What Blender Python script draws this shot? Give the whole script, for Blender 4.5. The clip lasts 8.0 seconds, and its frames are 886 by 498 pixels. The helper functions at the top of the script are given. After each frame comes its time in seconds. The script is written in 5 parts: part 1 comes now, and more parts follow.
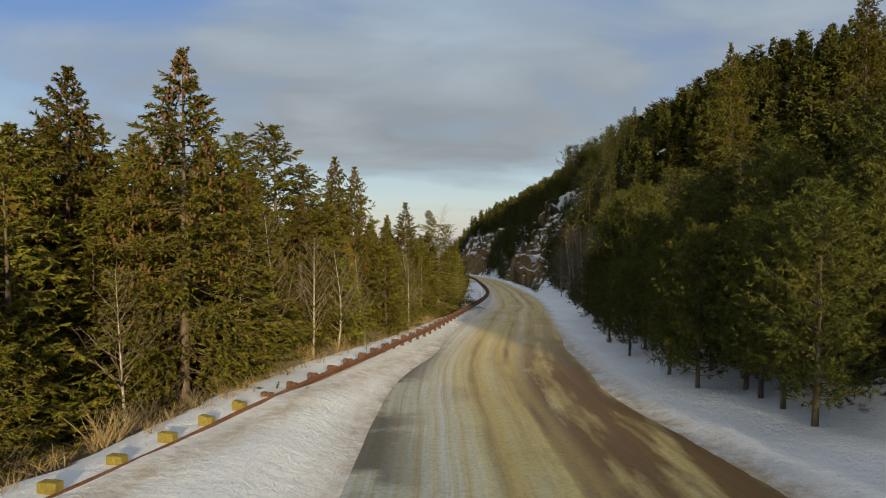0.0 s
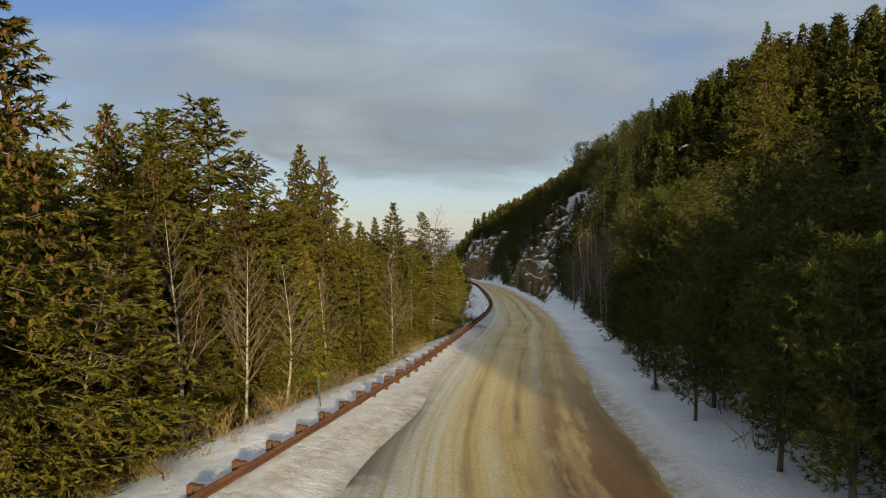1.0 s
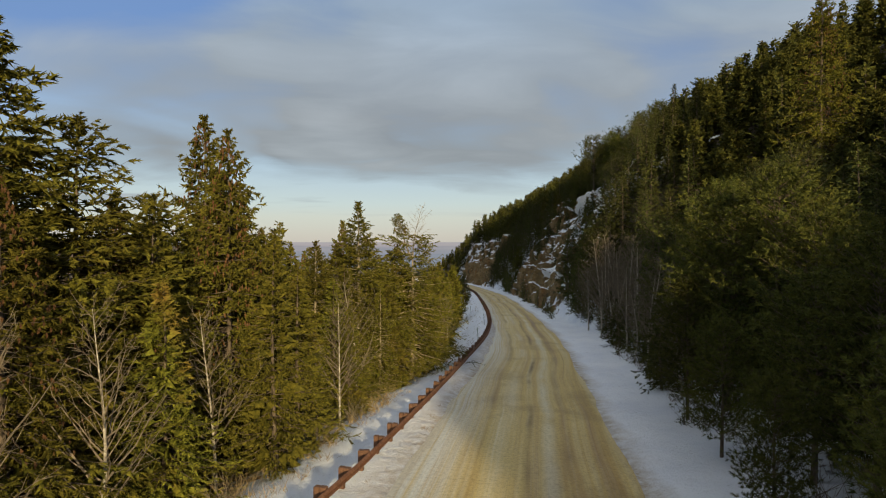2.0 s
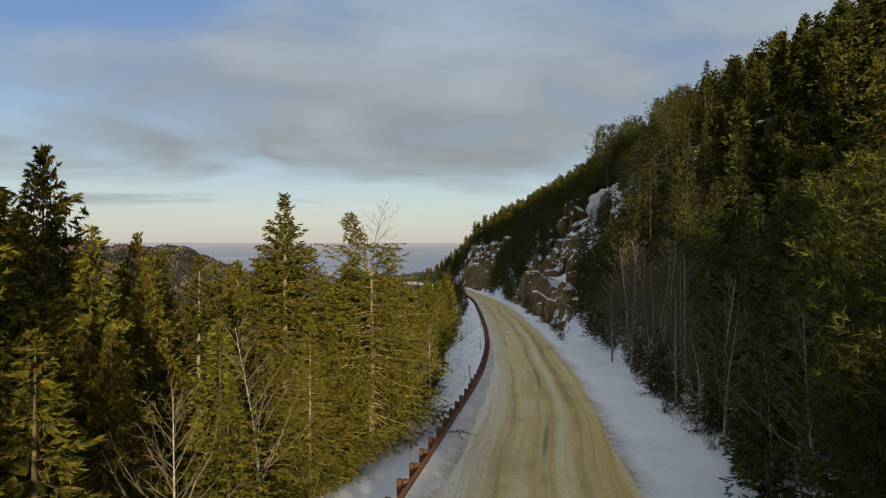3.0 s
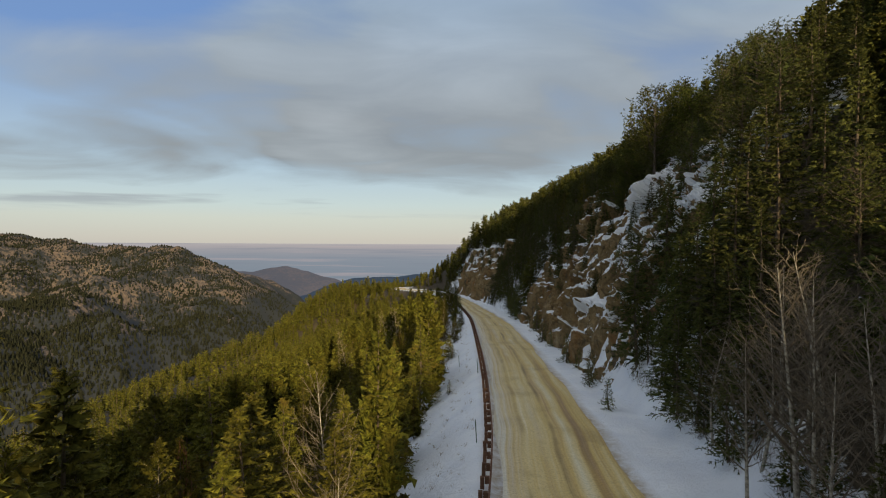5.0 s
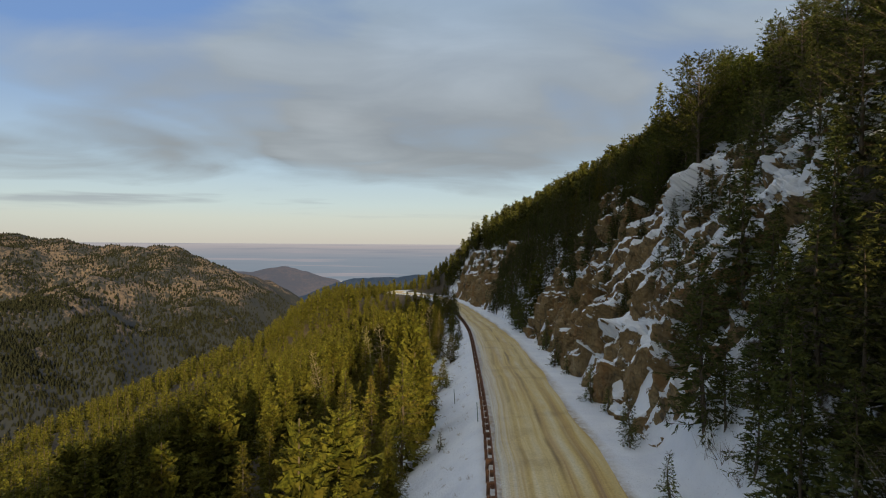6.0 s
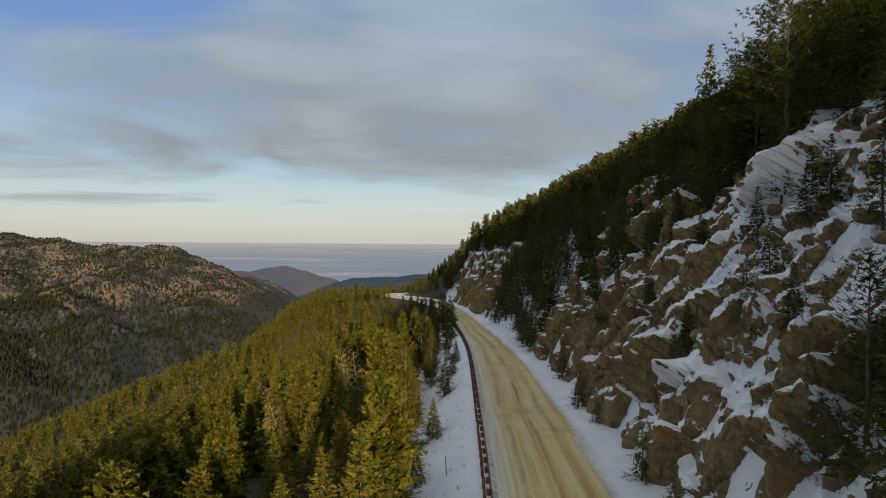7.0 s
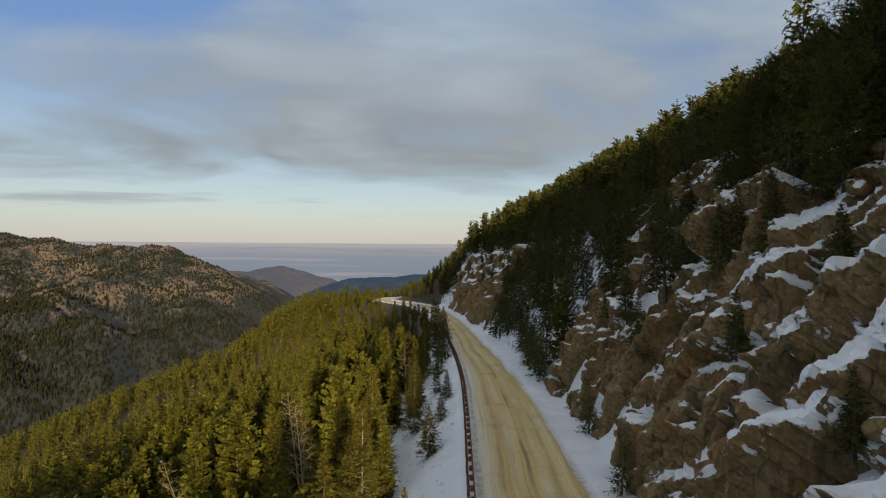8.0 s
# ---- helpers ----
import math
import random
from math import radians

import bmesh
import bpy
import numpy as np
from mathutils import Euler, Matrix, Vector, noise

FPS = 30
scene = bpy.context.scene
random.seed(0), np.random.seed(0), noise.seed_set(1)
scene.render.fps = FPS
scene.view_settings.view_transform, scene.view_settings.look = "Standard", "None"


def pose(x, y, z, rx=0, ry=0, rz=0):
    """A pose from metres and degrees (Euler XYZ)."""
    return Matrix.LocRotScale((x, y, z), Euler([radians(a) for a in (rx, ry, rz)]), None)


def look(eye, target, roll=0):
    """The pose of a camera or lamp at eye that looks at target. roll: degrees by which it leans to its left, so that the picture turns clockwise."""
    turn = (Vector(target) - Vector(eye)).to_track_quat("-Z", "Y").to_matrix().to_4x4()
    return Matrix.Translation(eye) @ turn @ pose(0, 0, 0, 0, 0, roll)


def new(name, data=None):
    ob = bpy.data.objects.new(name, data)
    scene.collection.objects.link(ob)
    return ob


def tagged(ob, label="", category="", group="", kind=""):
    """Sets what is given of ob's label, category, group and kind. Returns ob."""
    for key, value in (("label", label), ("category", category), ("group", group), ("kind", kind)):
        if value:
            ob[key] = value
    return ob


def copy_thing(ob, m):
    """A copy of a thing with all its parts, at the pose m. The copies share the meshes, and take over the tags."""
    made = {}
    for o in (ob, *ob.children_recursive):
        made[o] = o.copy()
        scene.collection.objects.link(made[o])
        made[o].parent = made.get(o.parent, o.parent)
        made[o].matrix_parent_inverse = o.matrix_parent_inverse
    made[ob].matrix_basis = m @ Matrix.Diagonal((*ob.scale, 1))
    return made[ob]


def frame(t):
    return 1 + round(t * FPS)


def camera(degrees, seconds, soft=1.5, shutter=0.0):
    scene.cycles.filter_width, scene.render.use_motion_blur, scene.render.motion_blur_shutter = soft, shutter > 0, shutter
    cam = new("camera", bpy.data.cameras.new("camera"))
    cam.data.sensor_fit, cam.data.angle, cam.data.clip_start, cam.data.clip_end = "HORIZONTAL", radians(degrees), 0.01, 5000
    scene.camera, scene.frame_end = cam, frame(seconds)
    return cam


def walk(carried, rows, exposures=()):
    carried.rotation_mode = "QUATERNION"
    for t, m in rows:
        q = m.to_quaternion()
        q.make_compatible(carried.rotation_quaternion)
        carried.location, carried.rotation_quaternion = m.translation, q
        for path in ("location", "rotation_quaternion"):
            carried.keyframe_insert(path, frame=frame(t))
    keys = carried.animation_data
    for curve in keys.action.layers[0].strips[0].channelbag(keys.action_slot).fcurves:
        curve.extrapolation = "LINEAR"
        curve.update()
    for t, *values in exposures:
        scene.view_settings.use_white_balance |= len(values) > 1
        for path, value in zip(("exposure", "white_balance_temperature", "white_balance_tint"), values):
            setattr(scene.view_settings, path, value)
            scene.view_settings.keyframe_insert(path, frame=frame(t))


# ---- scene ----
cam = camera(75.3, 8.0, soft=1.1)
METRES, EYE, TILT, LEAN, TURN = 117.0, 5.85, -1.5, 0.0, 0.0
ROWS = [
    (0.0, 0.0, 0.0, 0.0, -0.0, 0.0, 0.0),
    (0.5, 0.0027, 0.0405, 0.0019, 0.16, 0.11, 0.01),
    (1.0, 0.0069, 0.0902, 0.0054, 0.3, 0.24, -0.02),
    (1.5, 0.0129, 0.1465, 0.0093, 0.4, 0.36, 0.01),
    (3.0, 0.0321, 0.3303, 0.0208, 0.59, 0.53, -0.08),
    (3.5, 0.0365, 0.394, 0.0243, 0.58, 0.58, -0.13),
    (4.0, 0.0406, 0.4534, 0.026, 0.58, 0.59, -0.14),
    (4.5, 0.0438, 0.5114, 0.0278, 0.56, 0.63, -0.22),
    (6.0, 0.0531, 0.6935, 0.0385, 0.56, 0.68, -0.38),
    (6.5, 0.0558, 0.761, 0.0423, 0.55, 0.64, -0.4),
    (7.0, 0.0596, 0.8364, 0.0462, 0.56, 0.63, -0.42),
    (7.5, 0.0641, 0.9144, 0.0504, 0.52, 0.62, -0.42),
    (8.0, 0.07, 0.9957, 0.0544, 0.44, 0.6, -0.4),
]
walk(cam, [(t, pose(0, 0, EYE, TILT, LEAN, TURN) @ pose(METRES * x, METRES * y, METRES * z, 90 + pitch, roll, yaw)) for t, x, y, z, yaw, pitch, roll in ROWS],
     exposures=[(0.0, 0.7), (8.0, 0.7)])

# ---- light ----
SUN_AZ, SUN_EL = 14.5, 13.5          # degrees to the right of straight behind the first camera; height
sun_way = Vector((math.sin(radians(SUN_AZ)) * math.cos(radians(SUN_EL)),
                  -math.cos(radians(SUN_AZ)) * math.cos(radians(SUN_EL)), math.sin(radians(SUN_EL))))
sun = new("sun", bpy.data.lights.new("sun", "SUN"))
sun.data.energy, sun.data.angle, sun.data.color = 3.5, radians(2.0), (1.0, 0.80, 0.46)
sun.matrix_world = look(sun_way * 100, (0, 0, 0))


def nodes_of(tree):
    return tree.nodes, tree.links


def add(nodes, kind, **values):
    """A node with its settings; keys of inputs are given as in_<name or number>."""
    n = nodes.new(kind)
    for key, value in values.items():
        if key.startswith("in_"):
            k = key[3:]
            n.inputs[int(k) if k.isdigit() else k.replace("_", " ")].default_value = value
        elif key == "operation":
            n.operation = value
        elif key == "blend":
            n.blend_type = value
        elif key == "data":
            n.data_type = value
    return n


def ramp(nodes, links, source, stops):
    n = nodes.new("ShaderNodeValToRGB")
    while len(n.color_ramp.elements) < len(stops):
        n.color_ramp.elements.new(0.5)
    for e, (p, c) in zip(n.color_ramp.elements, stops):
        e.position = p
        e.color = (c, c, c, 1) if isinstance(c, (int, float)) else (*c, 1)
    links.new(source, n.inputs[0])
    return n.outputs[0]


def mix(nodes, links, fac, a, b, blend="MIX"):
    n = nodes.new("ShaderNodeMix")
    n.data_type, n.blend_type = "RGBA", blend
    for socket, v in ((n.inputs[0], fac), (n.inputs[6], a), (n.inputs[7], b)):
        if isinstance(v, (int, float)):
            socket.default_value = v
        elif isinstance(v, tuple):
            socket.default_value = (*v, 1)
        else:
            links.new(v, socket)
    return n.outputs[2]


def calc(nodes, links, operation, a, b=None, c=None, clamp=False):
    n = nodes.new("ShaderNodeMath")
    n.operation, n.use_clamp = operation, clamp
    for socket, v in zip(n.inputs, (a, b, c)):
        if v is None:
            continue
        if isinstance(v, (int, float)):
            socket.default_value = v
        else:
            links.new(v, socket)
    return n.outputs[0]


def noise_tex(nodes, links, vector, scale, detail=4.0, rough=0.55, stretch=None, distort=0.0):
    if stretch:
        m = nodes.new("ShaderNodeMapping")
        m.inputs["Scale"].default_value = stretch
        links.new(vector, m.inputs["Vector"])
        vector = m.outputs[0]
    n = nodes.new("ShaderNodeTexNoise")
    n.inputs["Scale"].default_value, n.inputs["Detail"].default_value = scale, detail
    n.inputs["Roughness"].default_value, n.inputs["Distortion"].default_value = rough, distort
    links.new(vector, n.inputs["Vector"])
    return n.outputs["Fac"]


def make_world():
    world = bpy.data.worlds.new("sky")
    scene.world = world
    world.use_nodes = True
    nodes, links = nodes_of(world.node_tree)
    nodes.clear()
    sky = nodes.new("ShaderNodeTexSky")
    sky.sky_type, sky.sun_disc = "NISHITA", False
    sky.sun_elevation, sky.sun_rotation = radians(SUN_EL), radians(180 - SUN_AZ)
    sky.altitude, sky.dust_density = 2500, 1.5
    coord = nodes.new("ShaderNodeTexCoord").outputs["Generated"]
    parts = nodes.new("ShaderNodeSeparateXYZ")
    links.new(coord, parts.inputs[0])
    x, y, z = parts.outputs
    clear = mix(nodes, links, 1.0, sky.outputs[0], (0.16, 0.16, 0.16), "MULTIPLY")
    # clear air under the cloud, warmer and hazier towards the plains
    low = ramp(nodes, links, z, [(0.0, (0.365, 0.345, 0.350)), (0.015, (0.385, 0.370, 0.362)), (0.036, (0.43, 0.425, 0.385)),
                                 (0.060, (0.42, 0.468, 0.452)), (0.12, (0.36, 0.445, 0.50)), (0.30, (0.14, 0.245, 0.48))])
    clear = mix(nodes, links, 0.85, clear, low)
    # the flat cloud layer, seen in perspective
    high = calc(nodes, links, "ADD", calc(nodes, links, "MAXIMUM", z, 0.0), 0.16)
    flat = nodes.new("ShaderNodeCombineXYZ")
    links.new(calc(nodes, links, "DIVIDE", x, high), flat.inputs[0])
    links.new(calc(nodes, links, "DIVIDE", y, high), flat.inputs[1])
    big = noise_tex(nodes, links, flat.outputs[0], 0.62, 3, 0.5, (1.0, 1.0, 1.0), 0.6)
    fine = noise_tex(nodes, links, flat.outputs[0], 1.5, 5, 0.55, (0.8, 1.3, 1.0), 0.5)
    cover = calc(nodes, links, "ADD", calc(nodes, links, "MULTIPLY", big, 0.8), calc(nodes, links, "MULTIPLY", fine, 0.2))
    edge = ramp(nodes, links, calc(nodes, links, "ADD", z, calc(nodes, links, "MULTIPLY", calc(nodes, links, "SUBTRACT", fine, 0.5), 0.10)),
                [(0.085, 0.0), (0.135, 1.0)])
    thin = ramp(nodes, links, calc(nodes, links, "MULTIPLY_ADD", x, -0.6, z), [(0.50, 0.0), (0.76, 0.30)])
    thin = calc(nodes, links, "MULTIPLY", thin, ramp(nodes, links, z, [(0.38, 1.0), (0.50, 0.0)]))
    cover = calc(nodes, links, "SUBTRACT", cover, thin)
    gaps = ramp(nodes, links, cover, [(0.35, 0.0), (0.50, 1.0)])
    mask = calc(nodes, links, "MULTIPLY", edge, gaps)
    streak = noise_tex(nodes, links, coord, 2.6, 4, 0.55, (1.0, 1.0, 15.0))
    streaks = calc(nodes, links, "MULTIPLY", ramp(nodes, links, streak, [(0.54, 0.0), (0.68, 0.7)]), ramp(nodes, links, z, [(0.03, 0.0), (0.06, 1.0), (0.10, 1.0), (0.14, 0.0)]))
    under = ramp(nodes, links, z, [(0.09, (0.255, 0.290, 0.310)), (0.20, (0.290, 0.325, 0.355)), (0.30, (0.305, 0.36, 0.42)), (0.42, (0.27, 0.37, 0.50)), (0.62, (0.50, 0.52, 0.53))])
    grey = mix(nodes, links, 1.0, under, ramp(nodes, links, big, [(0.36, (0.88, 0.88, 0.88)), (0.52, (1.0, 1.0, 1.0)), (0.66, (1.22, 1.22, 1.22))]), "MULTIPLY")
    grey = mix(nodes, links, 1.0, grey, ramp(nodes, links, fine, [(0.32, (0.86, 0.87, 0.89)), (0.5, (0.98, 0.98, 0.98)), (0.68, (1.12, 1.11, 1.10))]), "MULTIPLY")
    colour = mix(nodes, links, streaks, clear, (0.30, 0.33, 0.36))
    colour = mix(nodes, links, mask, colour, grey)
    # the evening side, round the sun, is warmer
    evening = ramp(nodes, links, calc(nodes, links, "MULTIPLY_ADD", y, -0.5, 0.5), [(0.50, (1.0, 1.0, 1.0)), (0.80, (1.10, 1.02, 0.90)), (1.0, (1.35, 1.12, 0.82))])
    colour = mix(nodes, links, 1.0, colour, evening, "MULTIPLY")
    back = nodes.new("ShaderNodeBackground")
    links.new(colour, back.inputs["Color"])
    back.inputs["Strength"].default_value = 0.69
    out = nodes.new("ShaderNodeOutputWorld")
    links.new(back.outputs[0], out.inputs["Surface"])


make_world()


# ---- materials ----
def material(name, rough=0.8, spec=0.3):
    mat = bpy.data.materials.new(name)
    mat.use_nodes = True
    nodes, links = nodes_of(mat.node_tree)
    shader = nodes["Principled BSDF"]
    shader.inputs["Roughness"].default_value = rough
    shader.inputs["Specular IOR Level"].default_value = spec
    place = nodes.new("ShaderNodeNewGeometry").outputs["Position"]
    return mat, nodes, links, shader, place


def relief(nodes, links, shader, height, strength, distance):
    b = nodes.new("ShaderNodeBump")
    b.inputs["Strength"].default_value, b.inputs["Distance"].default_value = strength, distance
    links.new(height, b.inputs["Height"])
    links.new(b.outputs[0], shader.inputs["Normal"])


def snow_colour(nodes, links, place):
    soft = noise_tex(nodes, links, place, 0.35, 4)
    return ramp(nodes, links, soft, [(0.3, (0.72, 0.75, 0.80)), (0.7, (0.84, 0.86, 0.88))])


def ground_material():
    mat, nodes, links, shader, place = material("snow_and_forest_floor", 0.75, 0.25)
    snow = snow_colour(nodes, links, place)
    attr = nodes.new("ShaderNodeAttribute")
    attr.attribute_name = "cover"
    split = nodes.new("ShaderNodeSeparateColor")
    links.new(attr.outputs["Color"], split.inputs[0])
    patch = noise_tex(nodes, links, place, 0.9, 6, 0.65)
    duff_n = noise_tex(nodes, links, place, 3.0, 6, 0.7)
    duff = ramp(nodes, links, duff_n, [(0.3, (0.03, 0.023, 0.014)), (0.5, (0.065, 0.05, 0.03)), (0.72, (0.13, 0.10, 0.058))])
    amount = calc(nodes, links, "ADD", split.outputs[0], calc(nodes, links, "SUBTRACT", patch, 0.5))
    cover = ramp(nodes, links, amount, [(0.46, 0.0), (0.54, 1.0)])
    # road sand thrown on to the snow
    grit = noise_tex(nodes, links, place, 1.7, 6, 0.7)
    sand = calc(nodes, links, "MULTIPLY", split.outputs[1], ramp(nodes, links, grit, [(0.35, 0.25), (0.62, 1.0)]))
    snow = mix(nodes, links, sand, snow, (0.36, 0.27, 0.15))
    # needles, cones and bits of bark lying on it
    bits = calc(nodes, links, "MULTIPLY", ramp(nodes, links, noise_tex(nodes, links, place, 11.0, 4, 0.7), [(0.63, 0.0), (0.67, 0.75)]), ramp(nodes, links, noise_tex(nodes, links, place, 0.5, 4, 0.6), [(0.42, 0.0), (0.58, 1.0)]))
    snow = mix(nodes, links, bits, snow, (0.14, 0.10, 0.06))
    links.new(mix(nodes, links, cover, duff, snow), shader.inputs["Base Color"])
    fine = calc(nodes, links, "ADD", noise_tex(nodes, links, place, 1.6, 8, 0.68), calc(nodes, links, "MULTIPLY", noise_tex(nodes, links, place, 9.0, 4, 0.6), 0.22))
    relief(nodes, links, shader, fine, 0.9, 0.26)
    return mat


def road_material():
    mat, nodes, links, shader, place = material("sanded_icy_road", 0.6, 0.35)
    uv = nodes.new("ShaderNodeUVMap")
    uv.uv_map = "road"
    way = uv.outputs[0]                                   # metres across, metres along
    parts = nodes.new("ShaderNodeSeparateXYZ")
    links.new(way, parts.inputs[0])
    wander = noise_tex(nodes, links, way, 0.05, 2, 0.5, (0.2, 1.0, 1.0))
    across = calc(nodes, links, "ADD", parts.outputs[0], calc(nodes, links, "MULTIPLY", calc(nodes, links, "SUBTRACT", wander, 0.5), 1.6))
    shape = nodes.new("ShaderNodeCombineXYZ")
    links.new(across, shape.inputs[0])
    links.new(parts.outputs[1], shape.inputs[1])
    line = noise_tex(nodes, links, shape.outputs[0], 1.0, 5, 0.6, (1.15, 0.018, 1.0))
    thin = noise_tex(nodes, links, shape.outputs[0], 1.0, 5, 0.65, (4.5, 0.035, 1.0))
    blot = noise_tex(nodes, links, place, 0.22, 5, 0.6)
    base = ramp(nodes, links, line, [(0.30, (0.33, 0.17, 0.05)), (0.40, (0.50, 0.32, 0.095)), (0.50, (0.62, 0.435, 0.15)), (0.60, (0.68, 0.52, 0.25)), (0.72, (0.78, 0.66, 0.44))])
    base = mix(nodes, links, ramp(nodes, links, thin, [(0.48, 0.0), (0.74, 0.40)]), base, (0.72, 0.60, 0.38))
    base = mix(nodes, links, ramp(nodes, links, thin, [(0.28, 0.5), (0.40, 0.0)]), base, (0.24, 0.15, 0.06))
    base = mix(nodes, links, ramp(nodes, links, blot, [(0.34, 0.4), (0.46, 0.0)]), base, (0.30, 0.19, 0.07))
    for centre, width, tint, most in ((0.35, 0.16, (0.17, 0.105, 0.05), 0.75), (-1.75, 0.20, (0.24, 0.155, 0.07), 0.5), (2.05, 0.22, (0.25, 0.16, 0.07), 0.45), (1.25, 0.28, (0.74, 0.66, 0.48), 0.6), (-0.7, 0.35, (0.72, 0.62, 0.42), 0.5)):
        near = calc(nodes, links, "ABSOLUTE", calc(nodes, links, "SUBTRACT", across, centre))
        rut = calc(nodes, links, "MULTIPLY", ramp(nodes, links, near, [(width * 0.3, most), (width * 1.6, 0.0)]), ramp(nodes, links, noise_tex(nodes, links, way, 0.09 + 0.02 * abs(centre), 3, 0.6, (3.0, 1.0, 1.0)), [(0.42, 0.1), (0.60, 1.0)]))
        base = mix(nodes, links, rut, base, tint)
    ice = calc(nodes, links, "MULTIPLY", ramp(nodes, links, calc(nodes, links, "MULTIPLY_ADD", across, 0.1, 1.0), [(0.68, 1.0), (0.83, 0.0)]),
               ramp(nodes, links, thin, [(0.38, 0.25), (0.6, 0.9)]))
    base = mix(nodes, links, ice, base, (0.72, 0.68, 0.60))
    # browner stretch on the inside of the first bend, and bare dark asphalt along its outer edge
    brown_band = calc(nodes, links, "MULTIPLY", ramp(nodes, links, calc(nodes, links, "MULTIPLY_ADD", parts.outputs[0], 0.1, 0.5), [(0.53, 0.0), (0.64, 1.0)]),
               ramp(nodes, links, calc(nodes, links, "MULTIPLY", parts.outputs[1], 0.005), [(0.60, 1.0), (0.72, 0.0)]))
    brown_band = calc(nodes, links, "MULTIPLY", brown_band, ramp(nodes, links, noise_tex(nodes, links, way, 0.35, 5, 0.6, (2.0, 0.35, 1.0)), [(0.38, 0.1), (0.50, 0.95)]))
    base = mix(nodes, links, brown_band, base, (0.20, 0.095, 0.03))
    edge = calc(nodes, links, "MULTIPLY", ramp(nodes, links, calc(nodes, links, "MULTIPLY_ADD", parts.outputs[0], 0.1, 1.0), [(0.50, 1.0), (0.68, 0.0)]),
                ramp(nodes, links, calc(nodes, links, "MULTIPLY", parts.outputs[1], 0.005), [(0.48, 0.0), (0.52, 1.0), (0.64, 1.0), (0.67, 0.0)]))
    edge = calc(nodes, links, "MULTIPLY", edge, ramp(nodes, links, blot, [(0.40, 0.15), (0.50, 0.9)]))
    base = mix(nodes, links, edge, base, (0.13, 0.098, 0.066))
    # darker, cooler tone before the straight, and fine gravel all along
    start_tone = ramp(nodes, links, calc(nodes, links, "MULTIPLY", parts.outputs[1], 0.005), [(0.52, (0.62, 0.72, 0.78)), (0.68, (0.90, 0.95, 0.97))])
    base = mix(nodes, links, 1.0, base, start_tone, "MULTIPLY")
    gravel = noise_tex(nodes, links, place, 7.0, 6, 0.75)
    base = mix(nodes, links, 1.0, base, ramp(nodes, links, gravel, [(0.32, (0.72, 0.72, 0.72)), (0.5, (1.0, 1.0, 1.0)), (0.68, (1.15, 1.15, 1.15))]), "MULTIPLY")
    links.new(base, shader.inputs["Base Color"])
    links.new(ramp(nodes, links, line, [(0.3, 0.42), (0.6, 0.75)]), shader.inputs["Roughness"])
    relief(nodes, links, shader, calc(nodes, links, "ADD", thin, calc(nodes, links, "MULTIPLY", gravel, 0.4)), 0.5, 0.05)
    return mat


def wobble(nodes, links, place, scale):
    n = nodes.new("ShaderNodeTexNoise")
    n.inputs["Scale"].default_value = scale
    links.new(place, n.inputs["Vector"])
    return n.outputs["Color"]


